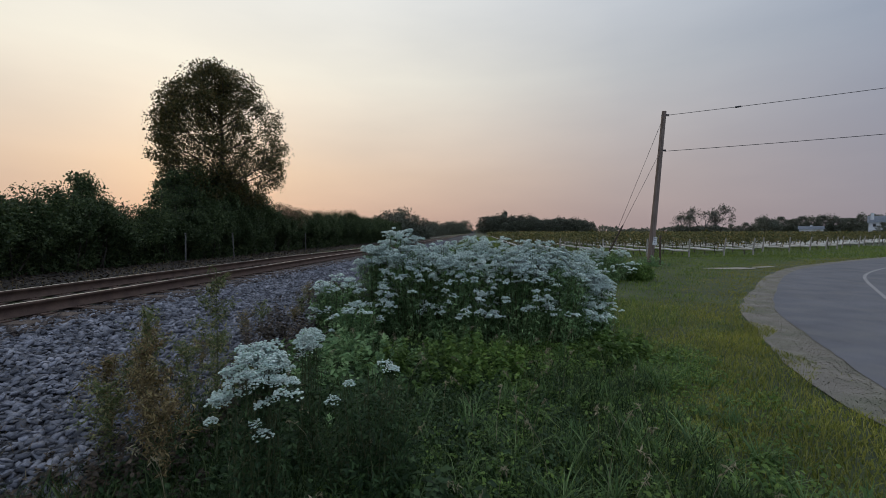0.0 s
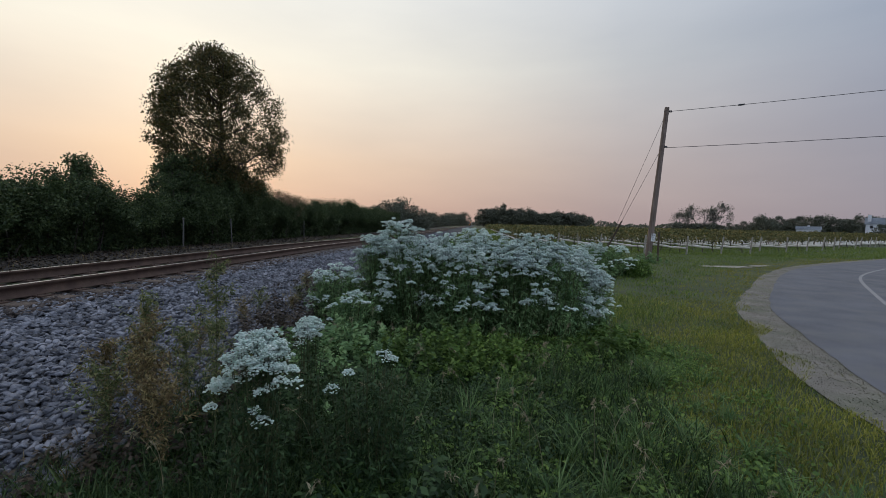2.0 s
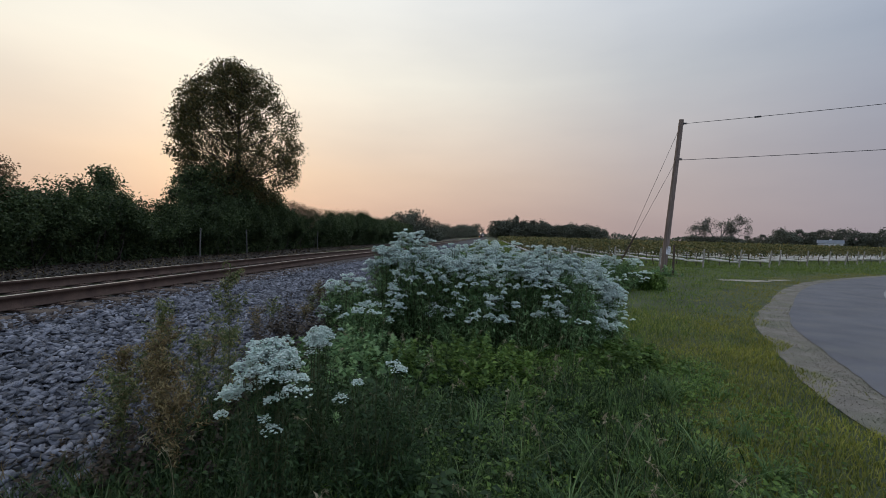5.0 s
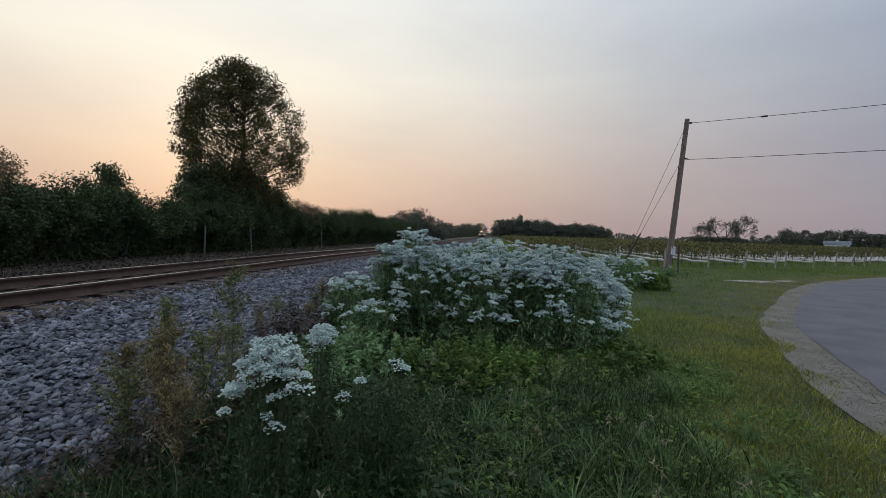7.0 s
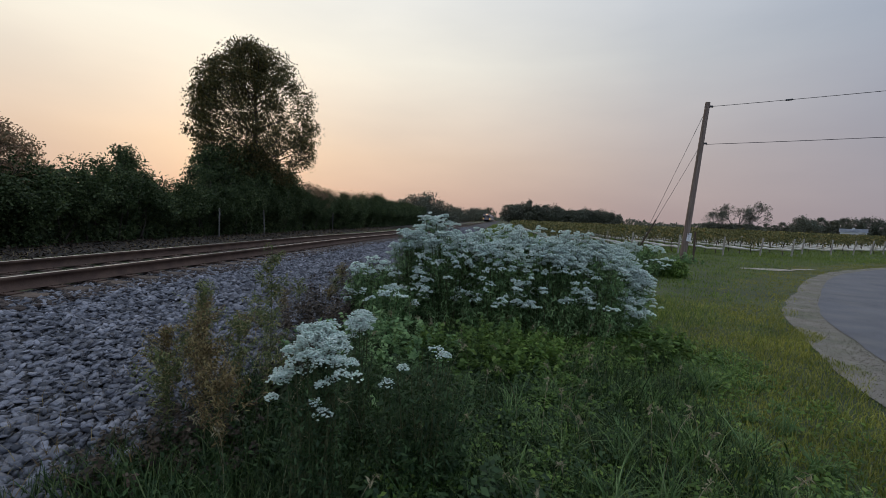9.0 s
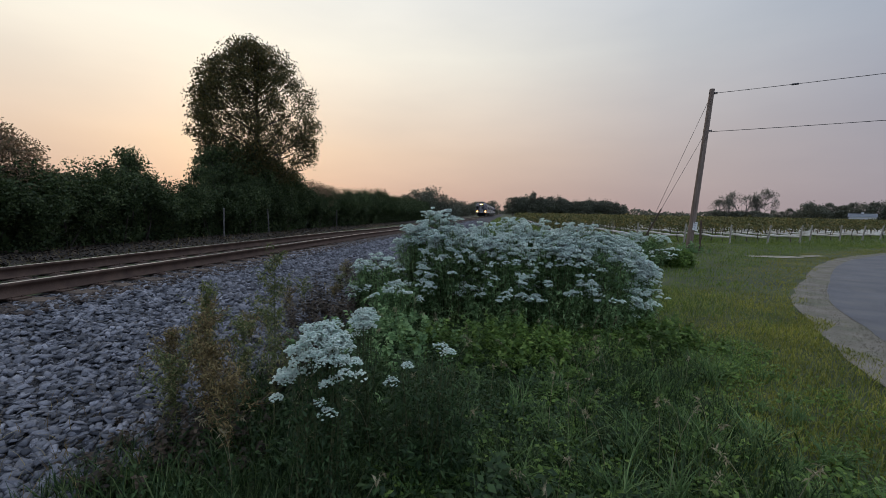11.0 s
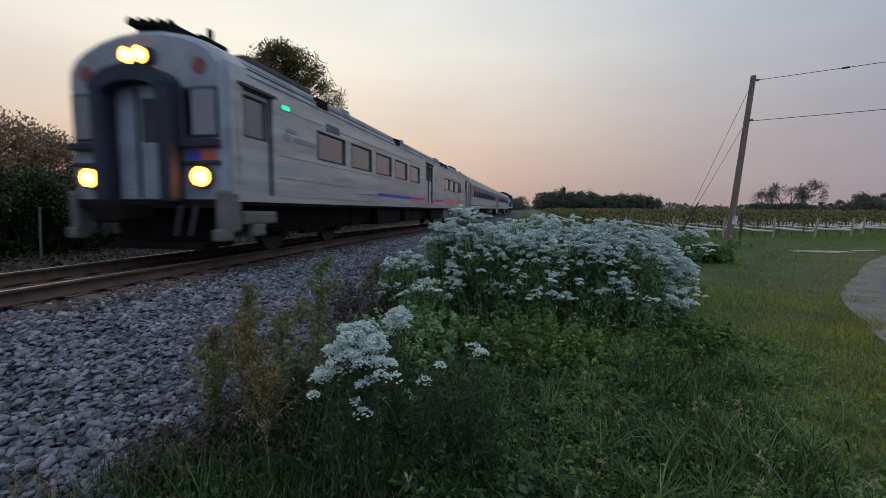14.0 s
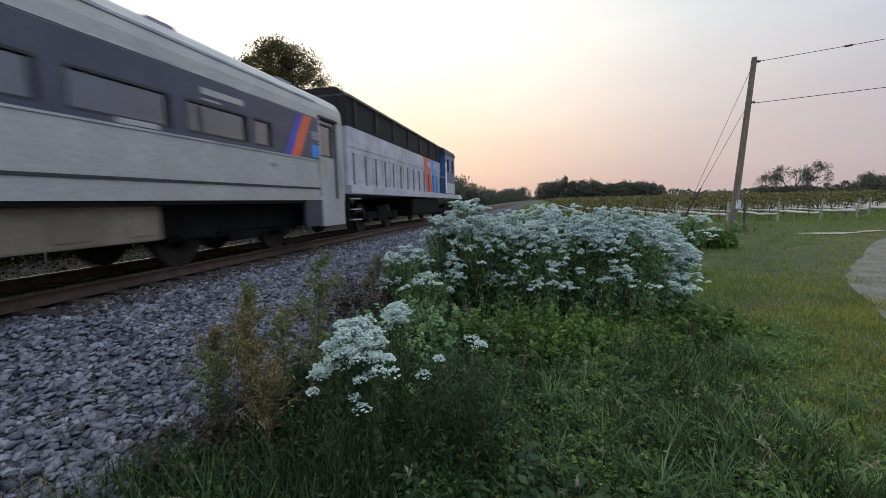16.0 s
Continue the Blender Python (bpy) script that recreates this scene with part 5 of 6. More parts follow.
def bare_tree(seed, h):
    """Mostly leafless tree: forked limbs that fan out to fine twigs."""
    r = np.random.default_rng(seed)
    wood, tips = [], []

    def grow(p, d, length, rad, depth):
        q = p + d * length
        wood.append(limb(r, p, q, rad, rad * 0.62, 0.06, 4))
        if depth == 0:
            tips.append(q)
            return
        for _ in range(3 if depth > 1 else 4):
            nd = d + r.normal(0, 0.42, 3) + np.array([0, 0, 0.06])
            grow(q, nd / np.linalg.norm(nd), length * r.uniform(0.6, 0.85), rad * 0.6, depth - 1)

    grow(np.zeros(3), np.array([r.normal(0, 0.05), r.normal(0, 0.05), 1.0]), h * 0.3, 0.42, 4)
    tips = np.array(tips)
    pos = np.repeat(tips[::2], 18, 0) + r.normal(0, 0.6, (len(tips[::2]) * 18, 3))
    v, f = scatter(LEAF_V, LEAF_F, pos, rotations(len(pos), 1.5, r), 0.42 * r.uniform(0.6, 1.4, len(pos)))
    wv, wf = join_np(*wood)
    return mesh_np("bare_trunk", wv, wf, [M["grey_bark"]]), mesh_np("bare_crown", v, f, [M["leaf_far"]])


BARE = [bare_tree(41, 14.5), bare_tree(42, 13.5)]
for i, (az, d, k) in enumerate(((20.9, 222, 0.72), (21.9, 218, 0.85), (22.8, 225, 0.95), (23.6, 220, 1.0), (24.4, 224, 1.02), (25.0, 221, 0.72))):
    plant_tree("bare_tree", BARE[i % 2], pose(*polar(az, d), 0, 0, 63 * i) @ Matrix.Scale(k, 4), "sparse half-bare tree with pale branches beyond the vineyard", group="half-bare trees beyond the vineyard")
for i in range(8):
    plant_tree("bush", MID[i % 2], pose(*polar(20.8 + 0.6 * i, 216 + 3 * (i % 3)), 0, 0, 50 * i) @ Matrix.Diagonal((1.1, 1.1, 0.75, 1)), "dark thicket at the foot of the half-bare trees", "bush", "thicket under the half-bare trees")

# ---- far buildings ----
M.update(
    siding=material("white_siding", (0.62, 0.64, 0.68), (0.70, 0.72, 0.75), 0.7, scale=1, fine=12, bump=0.2),
    shingle=material("grey_roofing", (0.24, 0.27, 0.31), (0.32, 0.35, 0.39), 0.7, scale=2, fine=12, bump=0.2),
)


def building(name, m, w, d, h, ridge, label, openings):
    top = thing(name, label, name.replace("_", " "), m)
    bm = bmesh.new()
    side_wall(bm, 0, w, 0, h, openings, x=0, deep=0.15)
    for a, b in (((-d, 0), (0, 0)), ((0, w), (-d, w)), ((-d, w), (-d, 0))):
        vs = [bm.verts.new(p) for p in ((*a, 0), (*b, 0), (*b, h), (*a, h))]
        bm.faces.new(vs)
    for y in (0, w):
        bm.faces.new([bm.verts.new(p) for p in ((0, y, h), (-d, y, h), (-d / 2, y, ridge))])
    part("wall", bm, M["siding"], top, "white sided wall")
    bm = bmesh.new()
    o = 0.5
    for x0, x1 in ((o, -d / 2), (-d - o, -d / 2)):
        zlow = h - o * (ridge - h) / (d / 2)
        for dz in (0.0,):
            vs = [bm.verts.new(p) for p in ((x0, -o, zlow + 0.1), (x0, w + o, zlow + 0.1), (x1, w + o, ridge + 0.1), (x1, -o, ridge + 0.1))]
            bm.faces.new(vs)
    bmesh.ops.solidify(bm, geom=bm.faces[:], thickness=0.18)
    part("roof", bm, M["shingle"], top, "grey pitched roof")
    for a, b, c, e in openings:
        bm = bmesh.new()
        box(bm, -0.14, -0.1, a, b, c, e)
        part("window", bm, M["rubber"], top)
    return top


bx, by, _ = polar(31.8, 345)
barn = building("barn", pose(bx, by, 0, 0, 0, -122.5), 11.5, 8, 3.4, 5.2, "long low white barn with a grey roof", [(1.5 + 2.2 * k, 2.5 + 2.2 * k, 1.0, 2.2) for k in range(4)])
bm = bmesh.new()
box(bm, -4.6, -3.4, 5.2, 6.4, 4.9, 6.0, 0.05)
part("roof_cupola", bm, M["siding"], barn)
bx, by, _ = polar(36.9, 300)
house = building("farmhouse", pose(bx, by, 0, 0, 0, -127.0), 11, 9, 6.5, 9.6, "white two-storey farmhouse with a grey roof", [(1.5 + 3 * k, 2.6 + 3 * k, z, z + 1.5) for k in range(3) for z in (1.0, 4.2)])
bm = bmesh.new()
box(bm, -2.6, -1.4, 0.6, 1.9, 7.5, 11.0, 0.03)
part("chimney", bm, M["siding"], house)

# ---- vineyard ----
ROW_X = [1.9, 3.8, 8.4, 15.5, 19.7, 22.7, 26, 33, 40, 60, 130]
ROW_Y = [27.5, 31.3, 29.8, 31, 36, 37.8, 40, 47, 53, 72, 135]


def vine_foliage(seed):
    r = np.random.default_rng(seed)
    sets = []
    for y0, y1, per, size in ((0.3, 30, 95, 0.15), (30, 80, 34, 0.24), (80, 190, 12, 0.5)):
        n = int((y1 - y0) * per)
        y = r.uniform(y0, y1, n)
        z = 1.12 + 0.42 * r.uniform(-1, 1, n) + 0.12 * np.sin(y * 2.1 + seed) + 0.1 * np.sin(y * 0.7)
        x = r.normal(0, 0.2, n)
        sets.append(scatter(LEAF_V, LEAF_F, np.stack([x, y, z], 1), rotations(n, 1.3, r), size * r.uniform(0.6, 1.4, n)))
    return mesh_np("vine_foliage", *join_np(*sets), [M["leaf_vine"]])


def vine_trunks(seed):
    r = np.random.default_rng(seed)
    w = [limb(r, (r.normal(0, 0.04), 0.9 + 1.5 * k, 0), (r.normal(0, 0.08), 0.9 + 1.5 * k + r.normal(0, 0.12), 0.95), 0.035, 0.02, 0.08, 4) for k in range(40)]
    return mesh_np("vine_wood", *join_np(*w), [M["bark"]])


def net_roll(seed):
    r = np.random.default_rng(seed)
    y = np.concatenate([np.arange(0, 40, 0.75), np.arange(40, 120, 4.0)])
    z = 0.40 + 0.02 * np.sin(y * 1.05 + seed) + r.normal(0, 0.012, len(y))
    return mesh_np("rolled_net", *tube_np(np.stack([r.normal(0, 0.02, len(y)), y, z], 1), 0.075 + r.uniform(-0.02, 0.03, len(y)), 6), [M["white"]], smooth=True)


FOL, TRK, NET = [vine_foliage(s) for s in (1, 2, 3)], [vine_trunks(s) for s in (1, 2)], [net_roll(s) for s in (1, 2, 3)]
bm = bmesh.new()
cyl(bm, (0, 0, -0.3), (0, 0, 1.22), 0.055, 0.05, 10)
end_post = bpy.data.meshes.new("end_post")
bm.to_mesh(end_post)
bm.free()
end_post.materials.append(M["post"])
vr = random.Random(9)
for i in range(49):
    x = 1.9 if i == 0 else 1.05 + 2.75 * i
    y = float(np.interp(x, ROW_X, ROW_Y)) + vr.uniform(-0.6, 0.6)
    row = thing("vine_row", "row of grapevines turning yellow, with rolled white netting", "vine row", pose(x, y, 0, 0, 0, 3.4 + vr.uniform(-0.4, 0.4)), group="rows of the vineyard")
    mesh_part("foliage", FOL[i % 3], row)
    tagged(mesh_part("vine_wood", TRK[i % 2], row), kind="stuff")
    mesh_part("rolled_net", NET[i % 3], row, "rolled white netting along the row")
    for k in range(7 if i < 20 else 1):
        p = mesh_part("post", end_post, row)
        p.matrix_basis = pose(0, 6.2 * k, 0, (8 if k == 0 else 0) + vr.uniform(-2, 2), vr.uniform(-3, 3), 0)

# ---- utility pole, its wires and guy ----
pole = thing("utility_pole", "weathered leaning wooden utility pole with a small white sign", "utility pole", pose(7.17, 22.35, 0))
bm = bmesh.new()
cyl(bm, (-0.02, 0, -0.5), (0.53, -0.1, 7.62), 0.155, 0.105, 16)
part("shaft", bm, M["pole"], pole)
bm = bmesh.new()
box(bm, -0.11, 0.11, -0.19, -0.165, 1.02, 1.42, 0.005)
sign = part("notice_plate", bm, M["white"], pole, "small white notice plate")
for k in range(3):
    bm = bmesh.new()
    box(bm, -0.07, 0.07 - 0.03 * k, -0.1935, -0.191, 1.32 - 0.1 * k, 1.35 - 0.1 * k)
    part("notice_bar", bm, M["letter"], sign)
sign.matrix_basis = pose(0.07, 0.02, 0, 0, 3.9, 14)
for z in (7.42, 5.7):
    bm = bmesh.new()
    cyl(bm, (0.07 * z - 0.12, -0.013 * z, z), (0.07 * z + 0.22, -0.013 * z - 0.08, z), 0.035, 0.03, 10)
    for o in (0.1, 0.15, 0.2):
        cyl(bm, (0.07 * z + o, -0.013 * z - 0.04, z), (0.07 * z + o + 0.02, -0.013 * z - 0.045, z), 0.06, 0.06, 10)
    part("insulator", bm, M["wire"], pole)


def wire_mesh(name, a, b, sag, rad, mat, parent=None, n=24):
    t = np.linspace(0, 1, n)[:, None]
    P = np.asarray(a) * (1 - t) + np.asarray(b) * t - np.array([[0, 0, 1.0]]) * sag * 4 * t * (1 - t)
    return mesh_part(name, mesh_np(name, *tube_np(P, np.full(n, rad), 6), [mat], smooth=True), parent)


P1, P2 = np.array([7.87, 22.2, 7.42]), np.array([7.75, 22.2, 5.66])
E1, E2 = np.array([26.0, 14.0, 7.5]), np.array([26.0, 14.0, 5.6])
w1 = tagged(wire_mesh("overhead_wire", P1, E1, 0.12, 0.012, M["wire"]), "thin dark overhead wire with a small splice", "wire", "overhead wires")
w2 = tagged(wire_mesh("overhead_wire", P2, E2, 0.12, 0.013, M["wire"]), "thin dark overhead wire strung from the leaning pole", "wire", "overhead wires")
bm = bmesh.new()
q = P1 + (E1 - P1) * 0.142 - np.array([0, 0, 0.06])
cyl(bm, q - (E1 - P1) * 0.006, q + (E1 - P1) * 0.006, 0.04, 0.04, 8)
part("splice", bm, M["wire"], w1)
# the next pole, past the road's bend
bm = bmesh.new()
cyl(bm, (26.0, 14.0, -0.5), (26.0, 14.0, 7.7), 0.15, 0.11, 14)
tagged(part("utility_pole", bm, M["pole"]), "weathered wooden utility pole beyond the road", "utility pole")
A = np.array([5.15, 23.25, 0.0])
for P, nm in ((np.array([7.66, 22.26, 7.3]), 0), (np.array([7.53, 22.27, 5.6]), 1)):
    tagged(wire_mesh("guy_wire", P, A, 0.0, 0.009, M["wire"], n=4), "thin guy wire anchoring the leaning pole", "guy wire", "guy wires of the pole")
bm = bmesh.new()
d = np.array([7.53, 22.27, 5.6]) - A
cyl(bm, A, A + d * 0.36, 0.045, 0.04, 10)
tagged(part("guy_guard", bm, M["tie"]), "dark brown guard sleeve on the guy wire", "guy guard")
bm = bmesh.new()
box(bm, 7.52, 7.6, 22.0, 22.08, -0.2, 1.5, 0.01)
tagged(part("marker_post", bm, M["tie"]), "dark brown wooden marker post beside the pole", "marker post")


# ---- flowering weeds ----
def flower_bush(name, cx, cy, rx, ry, h, stems, seed, label, leafy=62, bloom=1.5, size=1.0, low=0.3, lean=(0, 0), droop=0.0, extra=(), leaf="leaf_bush"):
    """A clump of tall weeds with flat-topped white flower heads on a dome of stems."""
    r = np.random.default_rng(seed)
    top = thing(name, label, "flowering weed", pose(cx, cy, float(ground_z(cx, cy)) - 0.02), group="white flowering weeds on the verge")
    st, lp, ls, heads = [], [], [], []
    for i in range(stems):
        a, q = r.uniform(0, 2 * np.pi), r.uniform(0, 1) ** 0.48
        el = q
        tip = np.array([math.cos(a) * rx * el, math.sin(a) * ry * el, h * (math.sqrt(max(0.0, 1 - (el * 0.97) ** 3.2)) * (1 - low) + low) * (r.uniform(0.84, 1.05) if size >= 0.9 else r.uniform(0.92, 1.03))])
        if el > 0.8:
            tip[2] *= r.uniform(0.45, 1.0)
        tip[0] += lean[0] * tip[2]
        tip[1] += lean[1] * tip[2]
        b = np.array([tip[0] * 0.6 + r.normal(0, 0.06), tip[1] * 0.6 + r.normal(0, 0.06), 0])
        mid = np.array([tip[0] * 0.74, tip[1] * 0.74, tip[2] * 0.6])
        t = np.linspace(0, 1, 6)[:, None]
        P = (1 - t) ** 2 * b + 2 * t * (1 - t) * mid + t ** 2 * tip
        st.append(tube_np(P, np.linspace(0.006, 0.0025, 6) * size, 3))
        n = int(leafy * r.uniform(0.6, 1.4))
        tt = r.uniform(0.08, 0.93, n)[:, None]
        lp.append((1 - tt) ** 2 * b + 2 * tt * (1 - tt) * mid + tt ** 2 * tip + r.normal(0, 0.03, (n, 3)))
        if r.uniform() < bloom / 1.85 and tip[2] > (0.78 if size < 0.9 else 0.36) * h:
            heads.append(tip)
            for _ in range(int(r.uniform(0, 3.2 * bloom))):
                heads.append(tip + np.array([r.normal(0, 0.06), r.normal(0, 0.06), -abs(r.normal(0, 0.05 + droop))]) * size)
    lp = np.concatenate(lp)
    v, f = scatter(LONG_V, LEAF_F, lp, rotations(len(lp), 0.95, r), 0.072 * size ** 2 * r.uniform(0.5, 1.4, len(lp)))
    tagged(mesh_part("stem_clump", mesh_np("stem_clump", *join_np(*st), [M["stem"]]), top), kind="stuff")
    mesh_part("foliage", mesh_np("foliage", v, f, [M[leaf]]), top, "narrow green leaves")
    heads = heads + [np.array(e) for e in extra]
    fp = []
    for hd in heads:
        n = int(r.uniform(14, 30) * (2.0 if size < 0.9 else 1))
        a, q = r.uniform(0, 2 * np.pi, n), np.sqrt(r.uniform(0, 1, n)) * 0.05 * size * r.uniform(0.7, 1.5)
        fp.append(hd + np.array([0, 0, 0.025]) + np.stack([q * np.cos(a), q * np.sin(a), (0.03 * size - q * q * 9.0 / size * 0.9) + r.normal(0, 0.006, n)], 1))
    fp = np.concatenate(fp)
    v, f = scatter(OCT_V, OCT_F, fp, rotations(len(fp), 0.45, r), (0.0175 * size if size >= 0.9 else 0.0088) * r.uniform(0.6, 1.35, (len(fp), 1)) * np.array([1, 1, 0.95]))
    tagged(mesh_part("blossoms", mesh_np("blossoms", v, f, [M["petal"]]), top, "clusters of tiny white florets"), kind="stuff")
    return top


LB = "bushy weed covered in clusters of small white flowers"
for k, (cx, cy, rx, ry, h, n, kw) in enumerate((
        (-2.1, 6.55, 0.55, 0.6, 1.36, 130, dict(bloom=1.2)),
        (-1.8, 6.9, 0.5, 0.6, 1.64, 120, dict(bloom=1.4)),
        (-1.45, 6.25, 0.6, 0.6, 1.38, 150, dict(bloom=1.2)),
        (-1.05, 6.75, 0.6, 0.65, 1.47, 150, dict(bloom=1.1)),
        (-0.7, 6.1, 0.6, 0.6, 1.26, 150, dict(bloom=1.0)),
        (-0.35, 6.7, 0.6, 0.7, 1.45, 160, dict(bloom=1.2)),
        (0.1, 6.2, 0.6, 0.6, 1.3, 150, dict(bloom=1.3)),
        (0.4, 6.8, 0.6, 0.7, 1.46, 160, dict(bloom=1.2)),
        (0.75, 6.35, 0.55, 0.6, 1.2, 130, dict(bloom=0.9)),
        (0.95, 6.95, 0.55, 0.65, 1.32, 150, dict(bloom=1.7, droop=0.05)),
        (1.28, 6.9, 0.45, 0.6, 0.98, 120, dict(bloom=1.8, droop=0.08, low=0.2)),
        (-2.65, 6.1, 0.45, 0.5, 0.9, 90, dict(bloom=0.8)),
        (-2.2, 5.6, 0.4, 0.4, 0.62, 70, dict(bloom=0.5)),
        (-0.6, 7.7, 1.3, 0.7, 1.5, 240, dict(bloom=1.2)))):
    flower_bush("white_flower_bush", cx, cy, rx, ry, h, n, 60 + k, LB, **kw)
SWAY = []
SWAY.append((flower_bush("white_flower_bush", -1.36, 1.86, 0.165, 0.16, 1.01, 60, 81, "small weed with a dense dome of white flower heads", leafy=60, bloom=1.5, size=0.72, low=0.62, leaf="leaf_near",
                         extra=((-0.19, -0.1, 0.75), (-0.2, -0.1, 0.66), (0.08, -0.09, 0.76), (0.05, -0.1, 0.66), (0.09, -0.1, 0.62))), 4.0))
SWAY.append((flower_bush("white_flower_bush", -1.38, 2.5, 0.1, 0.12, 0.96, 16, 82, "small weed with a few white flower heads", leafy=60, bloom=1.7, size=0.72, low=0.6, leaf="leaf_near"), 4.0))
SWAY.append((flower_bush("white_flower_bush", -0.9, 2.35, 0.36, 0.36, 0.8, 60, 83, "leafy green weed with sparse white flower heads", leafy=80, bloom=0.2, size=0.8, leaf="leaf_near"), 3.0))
flower_bush("white_flower_bush", 3.2, 15.2, 1.3, 1.1, 1.05, 190, 84, "greyish weed clump with fading white flowers", leafy=30, bloom=1.0, size=1.3)
flower_bush("white_flower_bush", 4.45, 15.2, 0.6, 0.6, 0.62, 90, 85, "low dark green weed clump with few flowers", leafy=60, bloom=0.1, size=1.3, leaf="leaf_low")


def spire(cx, cy, h, seed, mat, label, n=420, spread=0.16, name="tall_weed"):
    """A single tall weed: a stem with side shoots full of small narrow leaves."""
    r = np.random.default_rng(seed)
    top = thing(name, label, "weed", pose(cx, cy, float(ground_z(cx, cy)) + 0.02), group="tall weeds along the ballast")
    st, lp = [tube_np(np.array([(0, 0, 0), (0.01, 0.02, h * 0.5), (r.normal(0, 0.03), r.normal(0, 0.03), h)]), [0.006, 0.005, 0.002], 4)], []
    for _ in range(26):
        z = r.uniform(0.3, 0.95) * h
        a = r.uniform(0, 2 * np.pi)
        L = spread * (1.25 - z / h) * r.uniform(0.6, 1.4) + 0.03
        p, q = np.array([0, 0, z]), np.array([math.cos(a) * L, math.sin(a) * L, z + L * 0.9])
        st.append(tube_np(np.array([p, (p + q) / 2, q]), [0.003, 0.002, 0.001], 3))
        lp.append(p + (q - p) * r.uniform(0.1, 1, n // 26)[:, None] + r.normal(0, 0.008, (n // 26, 3)))
    lp.append(np.c_[r.normal(0, 0.012, (n // 4, 2)), r.uniform(0.2 * h, h * 1.02, n // 4)])
    lp = np.repeat(np.concatenate(lp), 2, 0)
    lp = lp + r.normal(0, 0.01, lp.shape)
    v, f = scatter(LONG_V, LEAF_F, lp, rotations(len(lp), 1.0, r), 0.03 * r.uniform(0.5, 1.5, len(lp)))
    tagged(mesh_part("stem_clump", mesh_np("stem_clump", *join_np(*st), [M["stem"]]), top), kind="stuff")
    mesh_part("leaves", mesh_np("leaves", v, f, [mat]), top)
    return top


pr = random.Random(31)
SWAY.append((spire(-2.0, 2.38, 1.36, 1, M["goldenrod"], "tall green weed spire beside the ballast", 900, 0.2), 17.0))
for k, (x, y, h) in enumerate(((-2.62, 2.5, 1.02), (-2.5, 2.35, 0.86), (-2.72, 2.62, 0.9), (-2.4, 2.6, 0.8), (-2.35, 2.2, 0.7), (-2.1, 2.05, 0.62), (-2.6, 2.15, 0.6), (-2.85, 2.4, 0.66))):
    SWAY.append((spire(x, y, h, 100 + k, M["dry"] if k % 3 else M["goldenrod"], "dry brown weed with seedy branches beside the ballast", 620, 0.2), 8.0))
for k in range(10):
    y = 3.2 + k * 0.6
    u = 3.95 - 0.055 * k + pr.uniform(-0.3, 0.25)
    spire(u - OFFSET - SLOPE * y, y, pr.uniform(0.25, 0.5), 140 + k, M["dry"] if k % 2 else M["goldenrod"], "thin dry weed on the edge of the ballast", 260, 0.16)


# ---- grass and low weeds ----
def edge_dist(x, y):
    """How far a point lies on the verge's side of the road edge."""
    ex = np.interp(y, EDGE_C[:, 1], EDGE_C[:, 0])
    return ex - x


def blades(name, n, box4, height, width, mat, label, keep, seed, lean=0.7, power=1.0, clump=0.0):
    r = np.random.default_rng(seed)
    x0, x1, y0, y1 = box4
    x, y = r.uniform(x0, x1, n), y0 + (y1 - y0) * r.uniform(0, 1, n) ** power
    if clump:
        m = n // 14
        cx, cy = r.uniform(x0, x1, m), y0 + (y1 - y0) * r.uniform(0, 1, m) ** power
        k = r.integers(0, m, n)
        x, y = cx[k] + r.normal(0, clump, n), cy[k] + r.normal(0, clump, n)
    ok = keep(x, y)
    x, y = x[ok], y[ok]
    m = len(x)
    patch = 0.75 + 0.35 * np.sin(x * 1.9 + np.sin(y * 1.3) * 2 + seed) * np.sin(y * 1.6 + seed * 2)
    hh = height * r.uniform(0.45, 1.35, m) * np.clip(patch, 0.4, 1.2)
    pos = np.stack([x, y, ground_z(x, y) - 0.012], 1)
    sc = np.stack([width * r.uniform(0.6, 1.4, m), hh * r.uniform(0.2, 1.3, m), hh], 1)
    v, f = scatter(BLADE_V, BLADE_F, pos, rotations(m, 0.3 * lean, r), sc)
    tagged(new(name, mesh_np(name, v, f, [mat])), label, "grass", kind="stuff")


def chance(x, y):
    """A number from 0 to 1 for each spot, without pattern."""
    return np.modf(np.abs(np.sin(x * 127.1 + y * 311.7) * 43758.5))[0]


def verge(x, y):
    return (lateral(x, y) > 4.0) & (edge_dist(x, y) > np.interp(y, [0, 9, 19, 40], [0.6, 0.75, 0.8, 0.7]))


def strip(x, y):
    e = edge_dist(x, y)
    w = np.interp(y, [0, 6, 12, 20, 30], [0.7, 0.9, 1.3, 1.8, 2.5])
    fuzz = 0.5 * np.sin(y * 1.7 + x) + 0.9 * np.sin(37.1 * x + 91.3 * y) * np.sin(53.7 * y - 29.9 * x) + 0.4 * np.sin(4.3 * x - 3.1 * y)
    return (lateral(x, y) > 4.0) & (e < w + 0.9 + fuzz) & (e > np.interp(y, [0, 9, 19, 40], [0.5, 0.6, 0.6, 0.5]) + 0.2 * np.sin(y * 3.1))


def wild(x, y):
    return verge(x, y) & ~strip(x, y)


